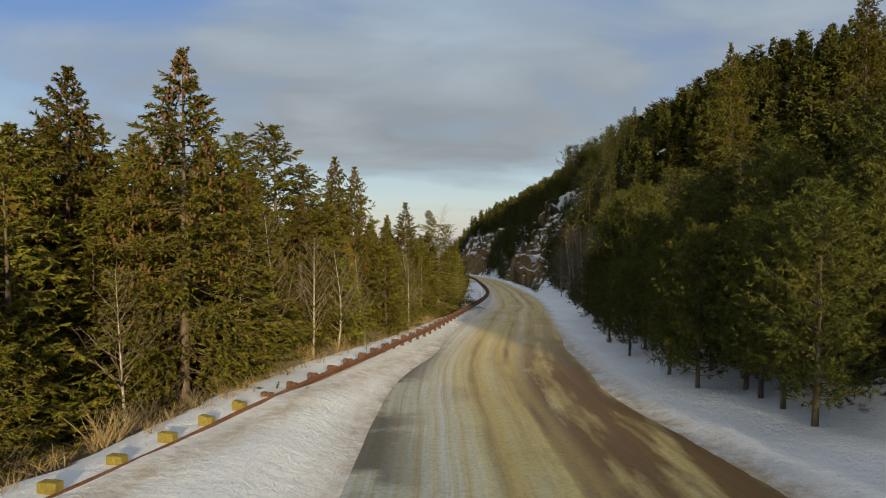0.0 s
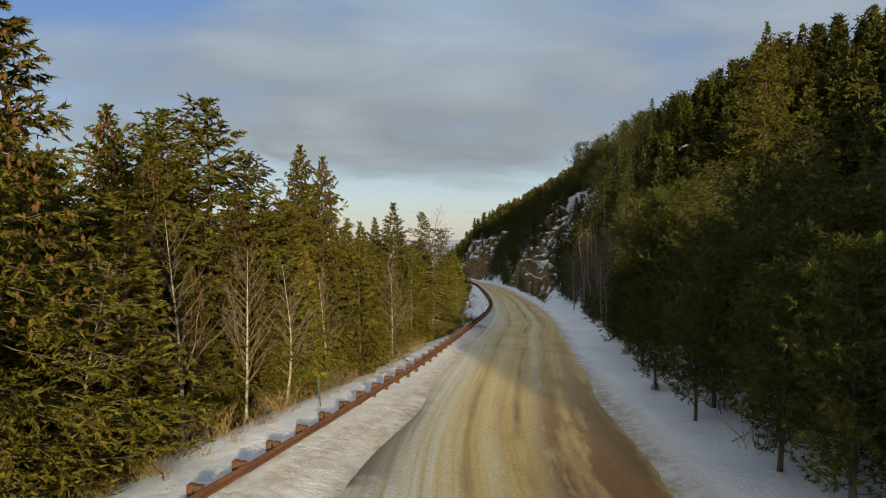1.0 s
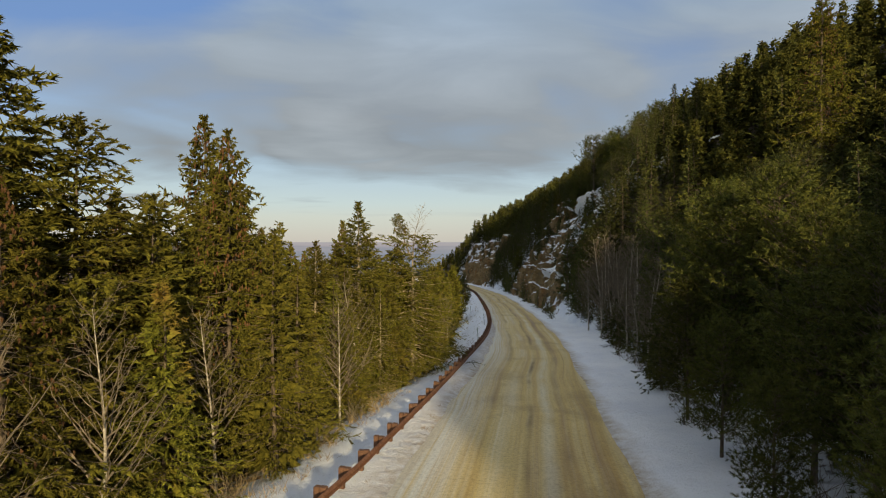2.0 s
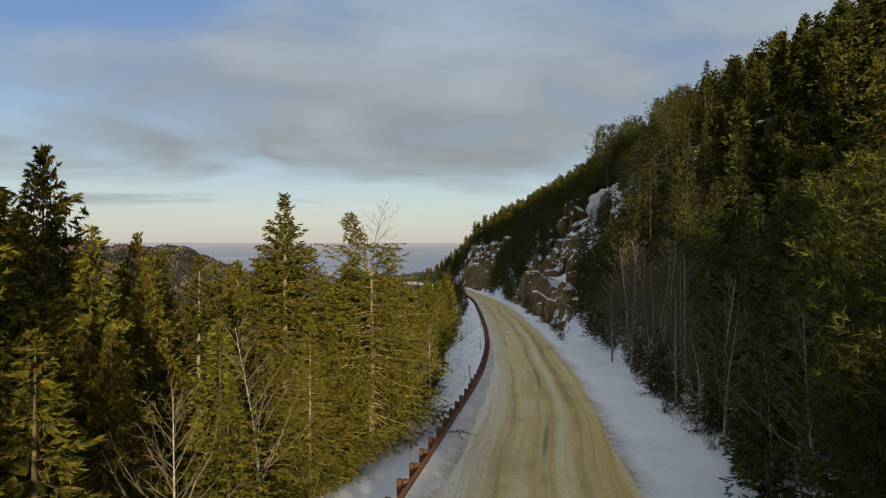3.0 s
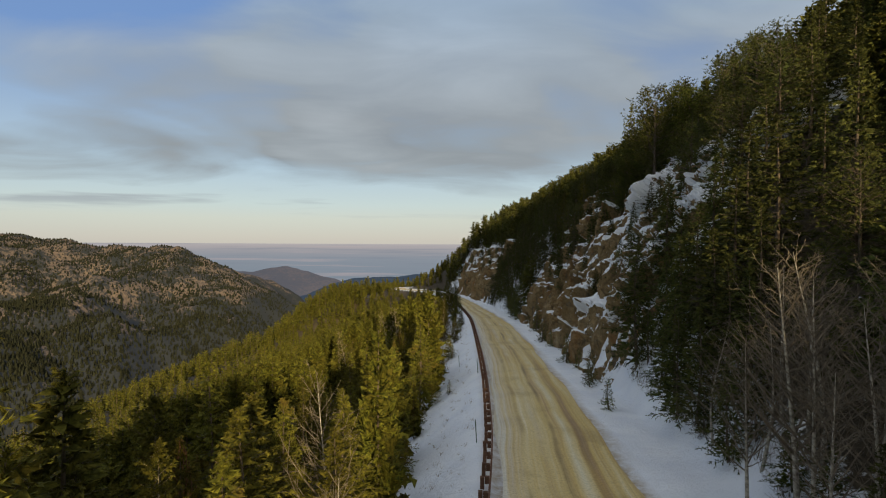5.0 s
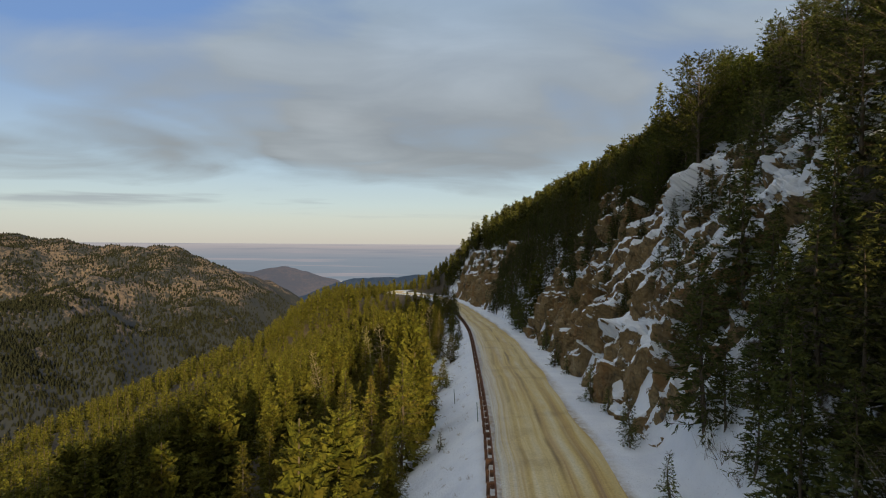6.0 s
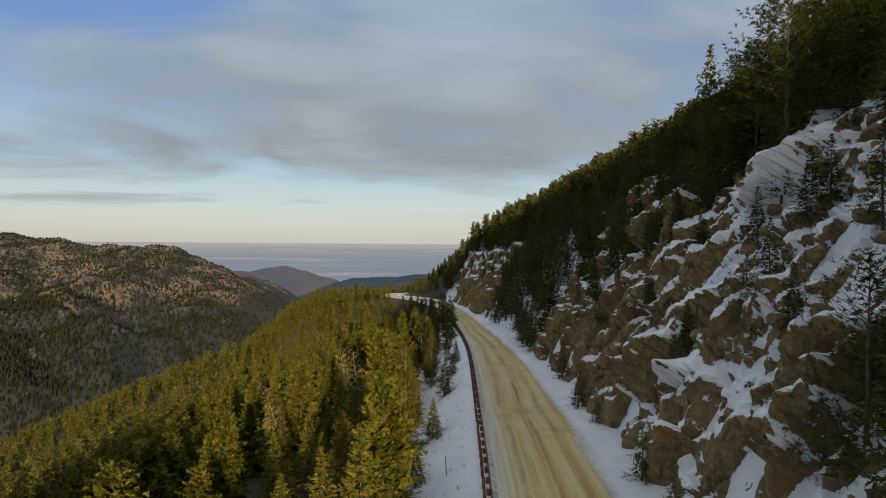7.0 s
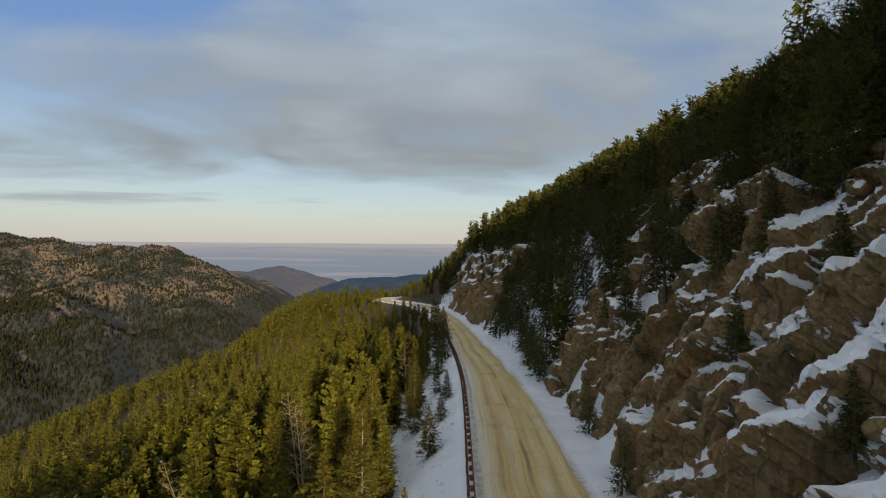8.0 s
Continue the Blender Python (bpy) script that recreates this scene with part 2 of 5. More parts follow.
def rock_material():
    mat, nodes, links, shader, place = material("brown_granite_with_snow", 0.85, 0.2)
    n1 = noise_tex(nodes, links, place, 0.35, 5, 0.6)
    n2 = noise_tex(nodes, links, place, 3.0, 8, 0.7)
    base = ramp(nodes, links, n1, [(0.3, (0.175, 0.130, 0.066)), (0.5, (0.295, 0.205, 0.098)), (0.66, (0.37, 0.28, 0.15))])
    base = mix(nodes, links, 0.75, base, ramp(nodes, links, n2, [(0.3, (0.30, 0.28, 0.26)), (0.6, (0.95, 0.95, 0.95))]), "MULTIPLY")
    lichen = noise_tex(nodes, links, place, 0.8, 6, 0.7)
    base = mix(nodes, links, ramp(nodes, links, lichen, [(0.58, 0.0), (0.68, 0.6)]), base, (0.12, 0.12, 0.10))
    rusty = noise_tex(nodes, links, place, 0.5, 5, 0.6, (1.0, 1.0, 0.28), 0.4)
    base = mix(nodes, links, ramp(nodes, links, rusty, [(0.52, 0.0), (0.66, 0.7)]), base, (0.25, 0.125, 0.045))
    seep = noise_tex(nodes, links, place, 1.3, 5, 0.6, (1.0, 1.0, 0.12), 0.3)
    base = mix(nodes, links, ramp(nodes, links, seep, [(0.55, 0.0), (0.68, 0.65)]), base, (0.055, 0.052, 0.046))
    joints = []
    for size, width in ((0.30, 0.035), (0.85, 0.05)):
        warp = nodes.new("ShaderNodeMapping")
        warp.inputs["Scale"].default_value = (1.0, 1.0, 0.38)
        warp.inputs["Rotation"].default_value = (0.15, 0.25, 0.0)
        links.new(mix(nodes, links, 1.0, place, mix(nodes, links, 1.0, wobble(nodes, links, place, 0.5), (1.6, 1.6, 1.6), "MULTIPLY"), "ADD"), warp.inputs["Vector"])
        v = nodes.new("ShaderNodeTexVoronoi")
        v.feature = "DISTANCE_TO_EDGE"
        v.inputs["Scale"].default_value = size
        links.new(warp.outputs[0], v.inputs["Vector"])
        joints.append(ramp(nodes, links, v.outputs["Distance"], [(0.0, 0.0), (width, 1.0)]))
    broken = ramp(nodes, links, noise_tex(nodes, links, place, 0.7, 3), [(0.42, 0.0), (0.60, 0.55)])
    base = mix(nodes, links, broken, base, joints[0], "MULTIPLY")
    base = mix(nodes, links, calc(nodes, links, "MULTIPLY", broken, 0.5), base, joints[1], "MULTIPLY")
    attr = nodes.new("ShaderNodeAttribute")
    attr.attribute_name = "cover"
    split = nodes.new("ShaderNodeSeparateColor")
    links.new(attr.outputs["Color"], split.inputs[0])
    snow_n = noise_tex(nodes, links, place, 1.5, 7, 0.7)
    amount = calc(nodes, links, "ADD", split.outputs[0], calc(nodes, links, "MULTIPLY", calc(nodes, links, "SUBTRACT", snow_n, 0.5), 1.0))
    cover = ramp(nodes, links, calc(nodes, links, "MULTIPLY", amount, 0.5), [(0.375, 0.0), (0.39, 1.0)])
    links.new(mix(nodes, links, cover, base, snow_colour(nodes, links, place)), shader.inputs["Base Color"])
    bumps = calc(nodes, links, "ADD", n2, calc(nodes, links, "MULTIPLY", n1, 2.0))
    bumps = calc(nodes, links, "ADD", bumps, calc(nodes, links, "MULTIPLY", broken, calc(nodes, links, "ADD", joints[0], calc(nodes, links, "MULTIPLY", joints[1], 0.6))))
    relief(nodes, links, shader, mix(nodes, links, cover, bumps, snow_n), 1.0, 0.17)
    return mat


def needle_material(name, dark, light, tip, per_island=False):
    mat, nodes, links, shader, place = material(name, 0.8, 0.08)
    info = nodes.new("ShaderNodeNewGeometry").outputs["Random Per Island"] if per_island else nodes.new("ShaderNodeObjectInfo").outputs["Random"]
    patch = noise_tex(nodes, links, place, 0.55, 4, 0.6)
    fine = noise_tex(nodes, links, place, 5.0, 3, 0.6)
    base = mix(nodes, links, ramp(nodes, links, fine, [(0.35, 0.0), (0.65, 1.0)]), dark, light)
    base = mix(nodes, links, calc(nodes, links, "MULTIPLY", ramp(nodes, links, patch, [(0.52, 0.0), (0.68, 0.6)]), ramp(nodes, links, info, [(0.25, 0.0), (0.9, 1.0)])), base, tip)
    hue = nodes.new("ShaderNodeHueSaturation")
    links.new(calc(nodes, links, "ADD", 0.485, calc(nodes, links, "MULTIPLY", info, 0.03)), hue.inputs["Hue"])
    links.new(calc(nodes, links, "ADD", 0.75, calc(nodes, links, "MULTIPLY", info, 0.5)), hue.inputs["Value"])
    links.new(base, hue.inputs["Color"])
    links.new(hue.outputs[0], shader.inputs["Base Color"])
    return mat


def bark_material(name, dark, light, scale=(1.0, 1.0, 0.25), size=7.0):
    mat, nodes, links, shader, place = material(name, 0.9, 0.15)
    n = noise_tex(nodes, links, place, size, 6, 0.65, scale)
    links.new(ramp(nodes, links, n, [(0.33, dark), (0.62, light)]), shader.inputs["Base Color"])
    relief(nodes, links, shader, n, 0.6, 0.03)
    return mat


def plain_material(name, dark, light, rough=0.7, size=8.0, metal=0.0, depth=0.01):
    mat, nodes, links, shader, place = material(name, rough, 0.3)
    n = noise_tex(nodes, links, place, size, 6, 0.65)
    big = noise_tex(nodes, links, place, size * 0.12, 4, 0.6)
    base = ramp(nodes, links, n, [(0.3, dark), (0.66, light)])
    base = mix(nodes, links, ramp(nodes, links, big, [(0.4, 0.0), (0.65, 0.5)]), base, dark)
    links.new(base, shader.inputs["Base Color"])
    shader.inputs["Metallic"].default_value = metal
    relief(nodes, links, shader, n, 0.4, depth)
    return mat


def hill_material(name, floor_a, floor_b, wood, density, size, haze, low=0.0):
    """Far slopes: dry grass and woods; haze is painted in as an even glow."""
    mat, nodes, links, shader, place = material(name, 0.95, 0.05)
    n1 = noise_tex(nodes, links, place, size, 7, 0.62)
    n2 = noise_tex(nodes, links, place, size * 9, 5, 0.7)
    base = mix(nodes, links, ramp(nodes, links, n2, [(0.35, 0.0), (0.65, 1.0)]), floor_a, floor_b)
    mask = calc(nodes, links, "ADD", n1, calc(nodes, links, "MULTIPLY", calc(nodes, links, "SUBTRACT", n2, 0.5), 0.5))
    # the woods close up towards the valley floor
    parts = nodes.new("ShaderNodeSeparateXYZ")
    links.new(place, parts.inputs[0])
    deep = calc(nodes, links, "MULTIPLY_ADD", parts.outputs[2], -1 / 160, -130 / 160, clamp=True)
    mask = calc(nodes, links, "ADD", mask, calc(nodes, links, "MULTIPLY", deep, low))
    base = mix(nodes, links, ramp(nodes, links, mask, [(density - 0.04, 0.0), (density + 0.04, 1.0)]), base, wood)
    # low scrub and single crowns, thicker in some places than in others
    scrub = noise_tex(nodes, links, place, size * 9, 3, 0.65, (1.0, 1.0, 0.6))
    scrub = calc(nodes, links, "ADD", scrub, calc(nodes, links, "MULTIPLY", n1, 0.35))
    base = mix(nodes, links, ramp(nodes, links, scrub, [(0.66, 0.0), (0.72, 0.9)]), base, wood)
    links.new(base, shader.inputs["Base Color"])
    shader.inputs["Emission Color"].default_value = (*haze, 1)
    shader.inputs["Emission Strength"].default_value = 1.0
    return mat


SNOW = ground_material()
ROAD = road_material()
ROCK = rock_material()
SPRUCE = needle_material("spruce_needles", (0.034, 0.036, 0.006), (0.152, 0.138, 0.020), (0.16, 0.080, 0.024))
PINE = needle_material("pine_needles", (0.028, 0.036, 0.010), (0.112, 0.118, 0.024), (0.18, 0.155, 0.026))
WOODS = needle_material("far_needles", (0.026, 0.030, 0.005), (0.130, 0.120, 0.017), (0.14, 0.100, 0.02), True)
# Darkened copy of the pine needles: the hill foot's shade is in the colour.
DARKFIR = needle_material("shade_toned_fir_needles", (0.022, 0.029, 0.010), (0.094, 0.100, 0.024), (0.13, 0.110, 0.027))
# Pine green, also darkened against WOODS to put the hillside's shade into it.
HILLWOODS = needle_material("shade_toned_pine_needles", (0.022, 0.029, 0.009), (0.108, 0.105, 0.020), (0.145, 0.115, 0.026), True)
# Much darker than the nearer needles: the crowns' self-shadow is put into the colour.
FARWOODS = needle_material("self_shaded_needles", (0.011, 0.013, 0.008), (0.027, 0.028, 0.014), (0.042, 0.034, 0.017), True)
BARK = bark_material("grey_brown_bark", (0.04, 0.03, 0.022), (0.16, 0.125, 0.09))
PALE = bark_material("pale_aspen_bark", (0.12, 0.10, 0.08), (0.46, 0.42, 0.34), (1, 1, 1.5), 4.0)
DEAD = bark_material("grey_deadwood", (0.12, 0.095, 0.062), (0.34, 0.28, 0.185))
CONE = bark_material("brown_cones", (0.07, 0.036, 0.016), (0.155, 0.080, 0.034), (1, 1, 1), 20.0)
TWIG = bark_material("brown_twigs", (0.085, 0.066, 0.048), (0.20, 0.165, 0.12))
RUST = plain_material("rusted_steel_rail", (0.10, 0.042, 0.024), (0.25, 0.125, 0.068), 0.75, 9.0, 0.3)
TIMBER = plain_material("weathered_timber", (0.07, 0.035, 0.022), (0.17, 0.09, 0.055), 0.85, 12.0)
YELLOW = plain_material("faded_yellow_timber", (0.13, 0.10, 0.02), (0.27, 0.22, 0.05), 0.9, 10.0)
GREEN = plain_material("green_marker_stake", (0.03, 0.07, 0.04), (0.08, 0.13, 0.08), 0.6, 10.0)
STRAW = plain_material("dry_grass", (0.17, 0.12, 0.055), (0.40, 0.30, 0.15), 0.9, 6.0)

# ---- plan of the road ----
MIDDLE = [(9, -90), (5.2, -45), (3.6, -15), (3.2, 0), (3.2, 14), (2.9, 26), (4.0, 38), (5.9, 52), (8.7, 70), (11.2, 91), (12.5, 110),
          (13.4, 130), (14.1, 156), (14.6, 185), (14.0, 208), (12.8, 230), (10.8, 262), (7.6, 296), (3.6, 326), (-3.2, 350),
          (-12, 366), (-20, 380), (-21, 396), (-11, 413), (8, 429), (40, 445), (90, 458)]


def spline(points, step):
    """Evenly spaced points on a smooth curve through the given ones."""
    p = np.array([points[0]] + list(points) + [points[-1]], float)
    out = []
    for i in range(1, len(p) - 2):
        a, b, c, d = p[i - 1:i + 3]
        t = np.linspace(0, 1, 40, endpoint=False)[:, None]
        out.append(0.5 * (2 * b + (c - a) * t + (2 * a - 5 * b + 4 * c - d) * t ** 2 + (3 * b - a - 3 * c + d) * t ** 3))
    q = np.vstack(out + [p[-1:]])
    run = np.concatenate([[0], np.cumsum(np.linalg.norm(np.diff(q, axis=0), axis=1))])
    s = np.arange(0, run[-1], step)
    return np.stack([np.interp(s, run, q[:, k]) for k in range(q.shape[1])], 1)


LINE = spline(MIDDLE, 1.0)
TANGENT = np.gradient(LINE, axis=0)
TANGENT /= np.linalg.norm(TANGENT, axis=1)[:, None]
RIGHT = np.stack([TANGENT[:, 1], -TANGENT[:, 0]], 1)
RUN = np.arange(len(LINE), dtype=float)
ROAD_Z = -0.05 * LINE[:, 1]
ALONG = LINE[:, 1]

LEFT_HALF = [(-90, 5.0), (0, 6.0), (14, 5.8), (20, 5.75), (28, 5.1), (36, 4.5), (50, 4.3), (62, 4.15), (76, 3.7), (94, 3.5), (140, 3.55), (177, 3.5), (209, 3.2), (400, 3.1)]
RIGHT_HALF = [(-90, 5.0), (0, 5.8), (14, 5.5), (20, 4.85), (30, 4.5), (43, 4.45), (62, 4.0), (80, 3.8), (95, 3.6), (130, 3.4), (150, 3.55), (176, 3.45), (191, 3.1), (209, 2.8), (240, 2.6), (400, 2.7)]
RAIL_OFF = [(-90, 12.4), (0, 13.0), (12, 11.9), (20, 10.1), (24, 8.9), (28, 7.85), (32, 7.15), (36, 6.65), (44, 5.75), (50, 5.4), (56, 5.15), (65, 4.95), (71, 4.75), (79, 4.33), (86, 4.08), (93, 3.98), (103, 3.8), (120, 3.85), (147, 4.0), (182, 4.15), (205, 4.0), (235, 3.8), (400, 3.9)]


def by_y(table, y):
    return np.interp(y, [a for a, b in table], [b for a, b in table])


def smooth(a, b, v):
    t = np.clip((v - a) / (b - a), 0, 1)
    return t * t * (3 - 2 * t)


def wave(x, y, size, seed=0.0):
    """Cheap smooth unevenness, about -1 to 1."""
    x, y = x / size, y / size
    return (np.sin(x * 1.0 + 1.7 * np.sin(y * 0.7 + seed) + seed * 3.1) + np.sin(y * 1.3 + 1.3 * np.sin(x * 0.9 + seed * 1.7) + 0.6)
            + 0.5 * np.sin(x * 2.3 - y * 1.9 + seed * 2.2)) / 2.5


def road_place(x, y):
    """For points of the plan: nearest step of the line, signed distance to its right."""
    x, y = np.atleast_1d(np.asarray(x, float)), np.atleast_1d(np.asarray(y, float))
    best = np.zeros(len(x), int)
    for a in range(0, len(x), 20000):
        dx = x[a:a + 20000, None] - LINE[None, :, 0]
        dy = y[a:a + 20000, None] - LINE[None, :, 1]
        best[a:a + 20000] = np.argmin(dx * dx + dy * dy, axis=1)
    off = np.stack([x, y], 1) - LINE[best]
    side = (off * RIGHT[best]).sum(1)
    return best, np.sign(side) * np.linalg.norm(off, axis=1)


CLIFF_U = [0, 4.3, 4.9, 5.8, 14.2, 18.5, 50, 110]
CLIFF_Z = [0, 0, 2.0, 5.4, 20.6, 24.7, 42, 66]


def cliff_share(y):
    """Where the hillside rises as steeply as the rock face."""
    return smooth(84, 120, y) * (1 - smooth(345, 375, y))


def bare_rock(y):
    """Where the rock itself shows."""
    return smooth(112, 120, y) * (1 - smooth(182, 192, y)) + smooth(240, 250, y) * (1 - smooth(325, 340, y))


def height(x, y):
    """The ground's height, with the bare hillside under the rock face."""
    shape = np.shape(x)
    x, y = np.ravel(np.asarray(x, float)), np.ravel(np.asarray(y, float))
    i, d = road_place(x, y)
    yy, base = ALONG[i], ROAD_Z[i]
    rh, lh, off = by_y(RIGHT_HALF, yy), by_y(LEFT_HALF, yy), by_y(RAIL_OFF, yy)
    u = np.maximum(d - rh, 0)
    plain = np.where(u > 5.5, (u - 5.5) * 0.53, 0) + 0.12 * smooth(0.4, 1.6, u) + 0.3 * smooth(2, 5, u)
    plain = plain + (0.20 + 0.10 * wave(x, y, 0.9, 8)) * np.exp(-((u - 1.5) / 0.6) ** 2) * (1 - 0.6 * smooth(40, 60, yy))
    plain = np.where(plain > 30, 30 + (plain - 30) * 0.72, plain)
    cliff = np.interp(u, CLIFF_U, CLIFF_Z)
    share = cliff_share(yy)
    rise = plain * (1 - share) + cliff * share
    top = np.interp(yy, [-90, -30, 0, 14, 40, 120, 200, 260, 300, 340, 370, 420], [62, 50, 40, 30, 38, 66, 78, 78, 66, 44, 24, 16])
    rise = np.where(rise < top * 0.6, rise, top * 0.6 + (top * 0.4) * (1 - np.exp(-(rise - top * 0.6) / (top * 0.4))))
    rise = rise + wave(x, y, 3.0) * 0.18 * smooth(3, 9, u) + wave(x, y, 9.0, 2) * 0.7 * smooth(9, 25, u)
    # the spur round which the road bends out of sight
    rise = rise + 3.5 * np.exp(-((x - 2) / 17) ** 2 - ((y - 399) / 17) ** 2) * smooth(1.5, 9, u)
    # the side that falls away
    v = -d - off
    near = 1 - smooth(40, 66, yy)
    ledge = 0.8 + (0.6 + 1.4 * smooth(16, 30, yy)) * near
    w = np.maximum(v - ledge, 0)
    steep = np.where(w < 9, w * 0.72, 6.5 + (w - 9) * 0.42)
    gentle = np.where(w < 6, w * 0.30, 1.8 + (w - 6) * 0.45)
    soft = 1 - smooth(58, 100, yy)
    fall = steep * (1 - soft) + gentle * soft
    fall = fall * (1 - 0.6 * smooth(352, 378, yy) * (1 - smooth(30, 70, w)))
    bank = (0.69 - 0.25 * smooth(21, 28, yy)) * near * smooth(0.3, 2.6, -d - lh) * (1 - smooth(28, 44, yy) * 0.8)
    bank = bank + 0.22 * (1 - near) * smooth(0.1, 0.6, -d - lh)
    deep = 330.0
    fall = np.where(fall < deep * 0.7, fall, deep * 0.7 + deep * 0.3 * (1 - np.exp(-(fall - deep * 0.7) / (deep * 0.3))))
    rough = wave(x, y, 2.2, 5) * 0.16 * smooth(0.5, 4, w) + wave(x, y, 14, 3) * 1.2 * smooth(6, 30, w) + wave(x, y, 1.1, 1) * 0.05 * smooth(0.4, 1.5, -d - lh)
    z = base + np.where(d > 0, rise, bank - fall + rough)
    z = z - 1.4 * bare_rock(yy) * smooth(4.4, 6.5, u) * (1 - smooth(19, 23, u))
    z = z - 0.05 * (1 - smooth(0, 0.5, np.maximum(d - rh, -d - lh)))
    return z.reshape(shape)


def ground_at(x, y):
    return float(height(np.array([x]), np.array([y]))[0])


# ---- meshes ----
def mesh_from(name, verts, faces, mat, smooth_faces=False):
    me = bpy.data.meshes.new(name)
    verts = np.asarray(verts, np.float32)
    faces = np.asarray(faces, np.int32)
    n = faces.shape[1]
    me.vertices.add(len(verts))
    me.vertices.foreach_set("co", verts.ravel())
    me.loops.add(faces.size)
    me.loops.foreach_set("vertex_index", faces.ravel())
    me.polygons.add(len(faces))
    me.polygons.foreach_set("loop_start", np.arange(0, faces.size, n, dtype=np.int32))
    me.polygons.foreach_set("loop_total", np.full(len(faces), n, np.int32))
    me.polygons.foreach_set("use_smooth", np.full(len(faces), smooth_faces))
    me.update()
    me.validate()
    me.materials.append(mat)
    return me


def part(name, bm, mat, parent, label=""):
    """Links a bmesh or a mesh as one object under a thing or a part."""
    if isinstance(bm, bmesh.types.BMesh):
        me = bpy.data.meshes.new(name)
        bm.to_mesh(me)
        bm.free()
        me.materials.append(mat)
    else:
        me = bm
    ob = new(name, me)
    ob.parent = parent
    if label:
        ob["label"] = label
    return ob


def grid_faces(rows, cols):
    a = (np.arange(rows - 1)[:, None] * cols + np.arange(cols - 1)[None, :]).ravel()
    return np.stack([a, a + 1, a + cols + 1, a + cols], 1)


def axis(parts):
    """Coordinates that grow coarser outwards: (start, end, step) stretches."""
    return np.unique(np.concatenate([np.arange(a, b, c) for a, b, c in parts]))


def build_ground():
    xs = axis([(-4800, -900, 300), (-900, -260, 45), (-260, -90, 12), (-90, -24, 3.0), (-24, 30, 0.8), (30, 120, 3.0), (120, 300, 15), (300, 900, 60), (900, 4801, 300)])
    ys = axis([(-900, -120, 80), (-120, 0, 6), (0, 170, 1.0), (170, 420, 2.6), (420, 640, 11), (640, 1400, 50), (1400, 4901, 260)])
    X, Y = np.meshgrid(xs, ys)
    Z = height(X, Y)
    far = smooth(440, 900, Y)
    Z = Z * (1 - far) + np.minimum(Z, -330) * far
    Z = np.where((X > 300) | (Y < -200), np.maximum(Z, -40), Z)
    verts = np.stack([X.ravel(), Y.ravel(), Z.ravel()], 1)
    me = mesh_from("ground", verts, grid_faces(len(ys), len(xs)), SNOW, True)
    i, d = road_place(X.ravel(), Y.ravel())
    yy = ALONG[i]
    rh, lh, off = by_y(RIGHT_HALF, yy), by_y(LEFT_HALF, yy), by_y(RAIL_OFF, yy)
    u, v = d - rh, -d - off
    right = np.interp(u, [4.6, 6.2, 9, 20, 60], [1.25, 0.62, 0.30, 0.28, 0.28])
    right = np.where((cliff_share(yy) > 0.9) & (yy > 117), np.interp(u, [3.5, 6, 18, 30, 60], [1.3, 1.15, 0.70, 0.6, 0.40]), right)
    right = np.where((yy > 190) & (u > 2.6), np.interp(u, [2.6, 4.0, 7, 18, 30], [1.2, 0.60, 0.50, 0.46, 0.42]), right)
    near = 1 - smooth(40, 66, yy)
    left = np.interp(v, [0, 1, 6, 12, 30], [1.4, 1.1, 0.75, 0.30, 0.05]) * (1 - near) + near * np.interp(v * (1.9 - 0.9 * smooth(16, 30, yy)), [0, 2.6, 4.5, 7, 30], [1.3, 1.1, 0.45, 0.15, 0.05])
    left = left * (1 - 0.65 * smooth(225, 245, yy) * smooth(0.5, 2.0, v))
    cover = np.where(d > 0, right, left) * (1 - 0.55 * smooth(340, 350, yy) * (u > 1.0))
    cover = cover * (1 - 0.6 * smooth(340, 350, yy) * (v > 0.2))
    sand = np.where(d > 0, 1 - smooth(0.0, 1.6 - 0.9 * smooth(30, 60, yy), u), (1 - smooth(0.0, 1.1, -d - lh)) * 0.9)
    ridge = np.where((d < 0) & (v < 0.2), 0.75 * np.exp(-((v + 1.0) / 0.8) ** 2), 0)
    sand = np.clip(np.maximum(sand, ridge), 0, 1)
    col = me.color_attributes.new("cover", "FLOAT_COLOR", "POINT")
    rgba = np.stack([cover, sand, cover * 0, cover * 0 + 1], 1).astype(np.float32)
    col.data.foreach_set("color", rgba.ravel())
    ob = new("ground", me)
    tagged(ob, "snow-covered mountainside with brown forest floor", "ground", kind="structure")


def build_road():
    n = 17
    keep = [k for k in range(len(LINE)) if LINE[k, 1] < 400]
    lh, rh = by_y(LEFT_HALF, ALONG), by_y(RIGHT_HALF, ALONG)
    verts, uvs = [], []
    for k in keep:
        for j in range(n):
            f = j / (n - 1)
            d = -lh[k] + f * (lh[k] + rh[k])
            edge = 0.25 * math.sin(k * 0.31 + (0 if f < 0.5 else 2)) * math.sin(k * 0.11) if j in (0, n - 1) else 0
            p = LINE[k] + RIGHT[k] * (d + edge)
            crown = 0.06 * (1 - (2 * f - 1) ** 2) + (-0.05 if j in (0, n - 1) else 0)
            verts.append((p[0], p[1], ROAD_Z[k] + crown + 0.02))
            uvs.append((d, float(k)))
    faces = grid_faces(len(keep), n)
    me = mesh_from("road", verts, faces, ROAD, True)
    layer = me.uv_layers.new(name="road")
    layer.data.foreach_set("uv", np.asarray(uvs, np.float32)[faces.ravel()].ravel())
    tagged(new("road", me), "tan sanded mountain road with icy wheel tracks", "road", kind="structure")


build_ground()
build_road()

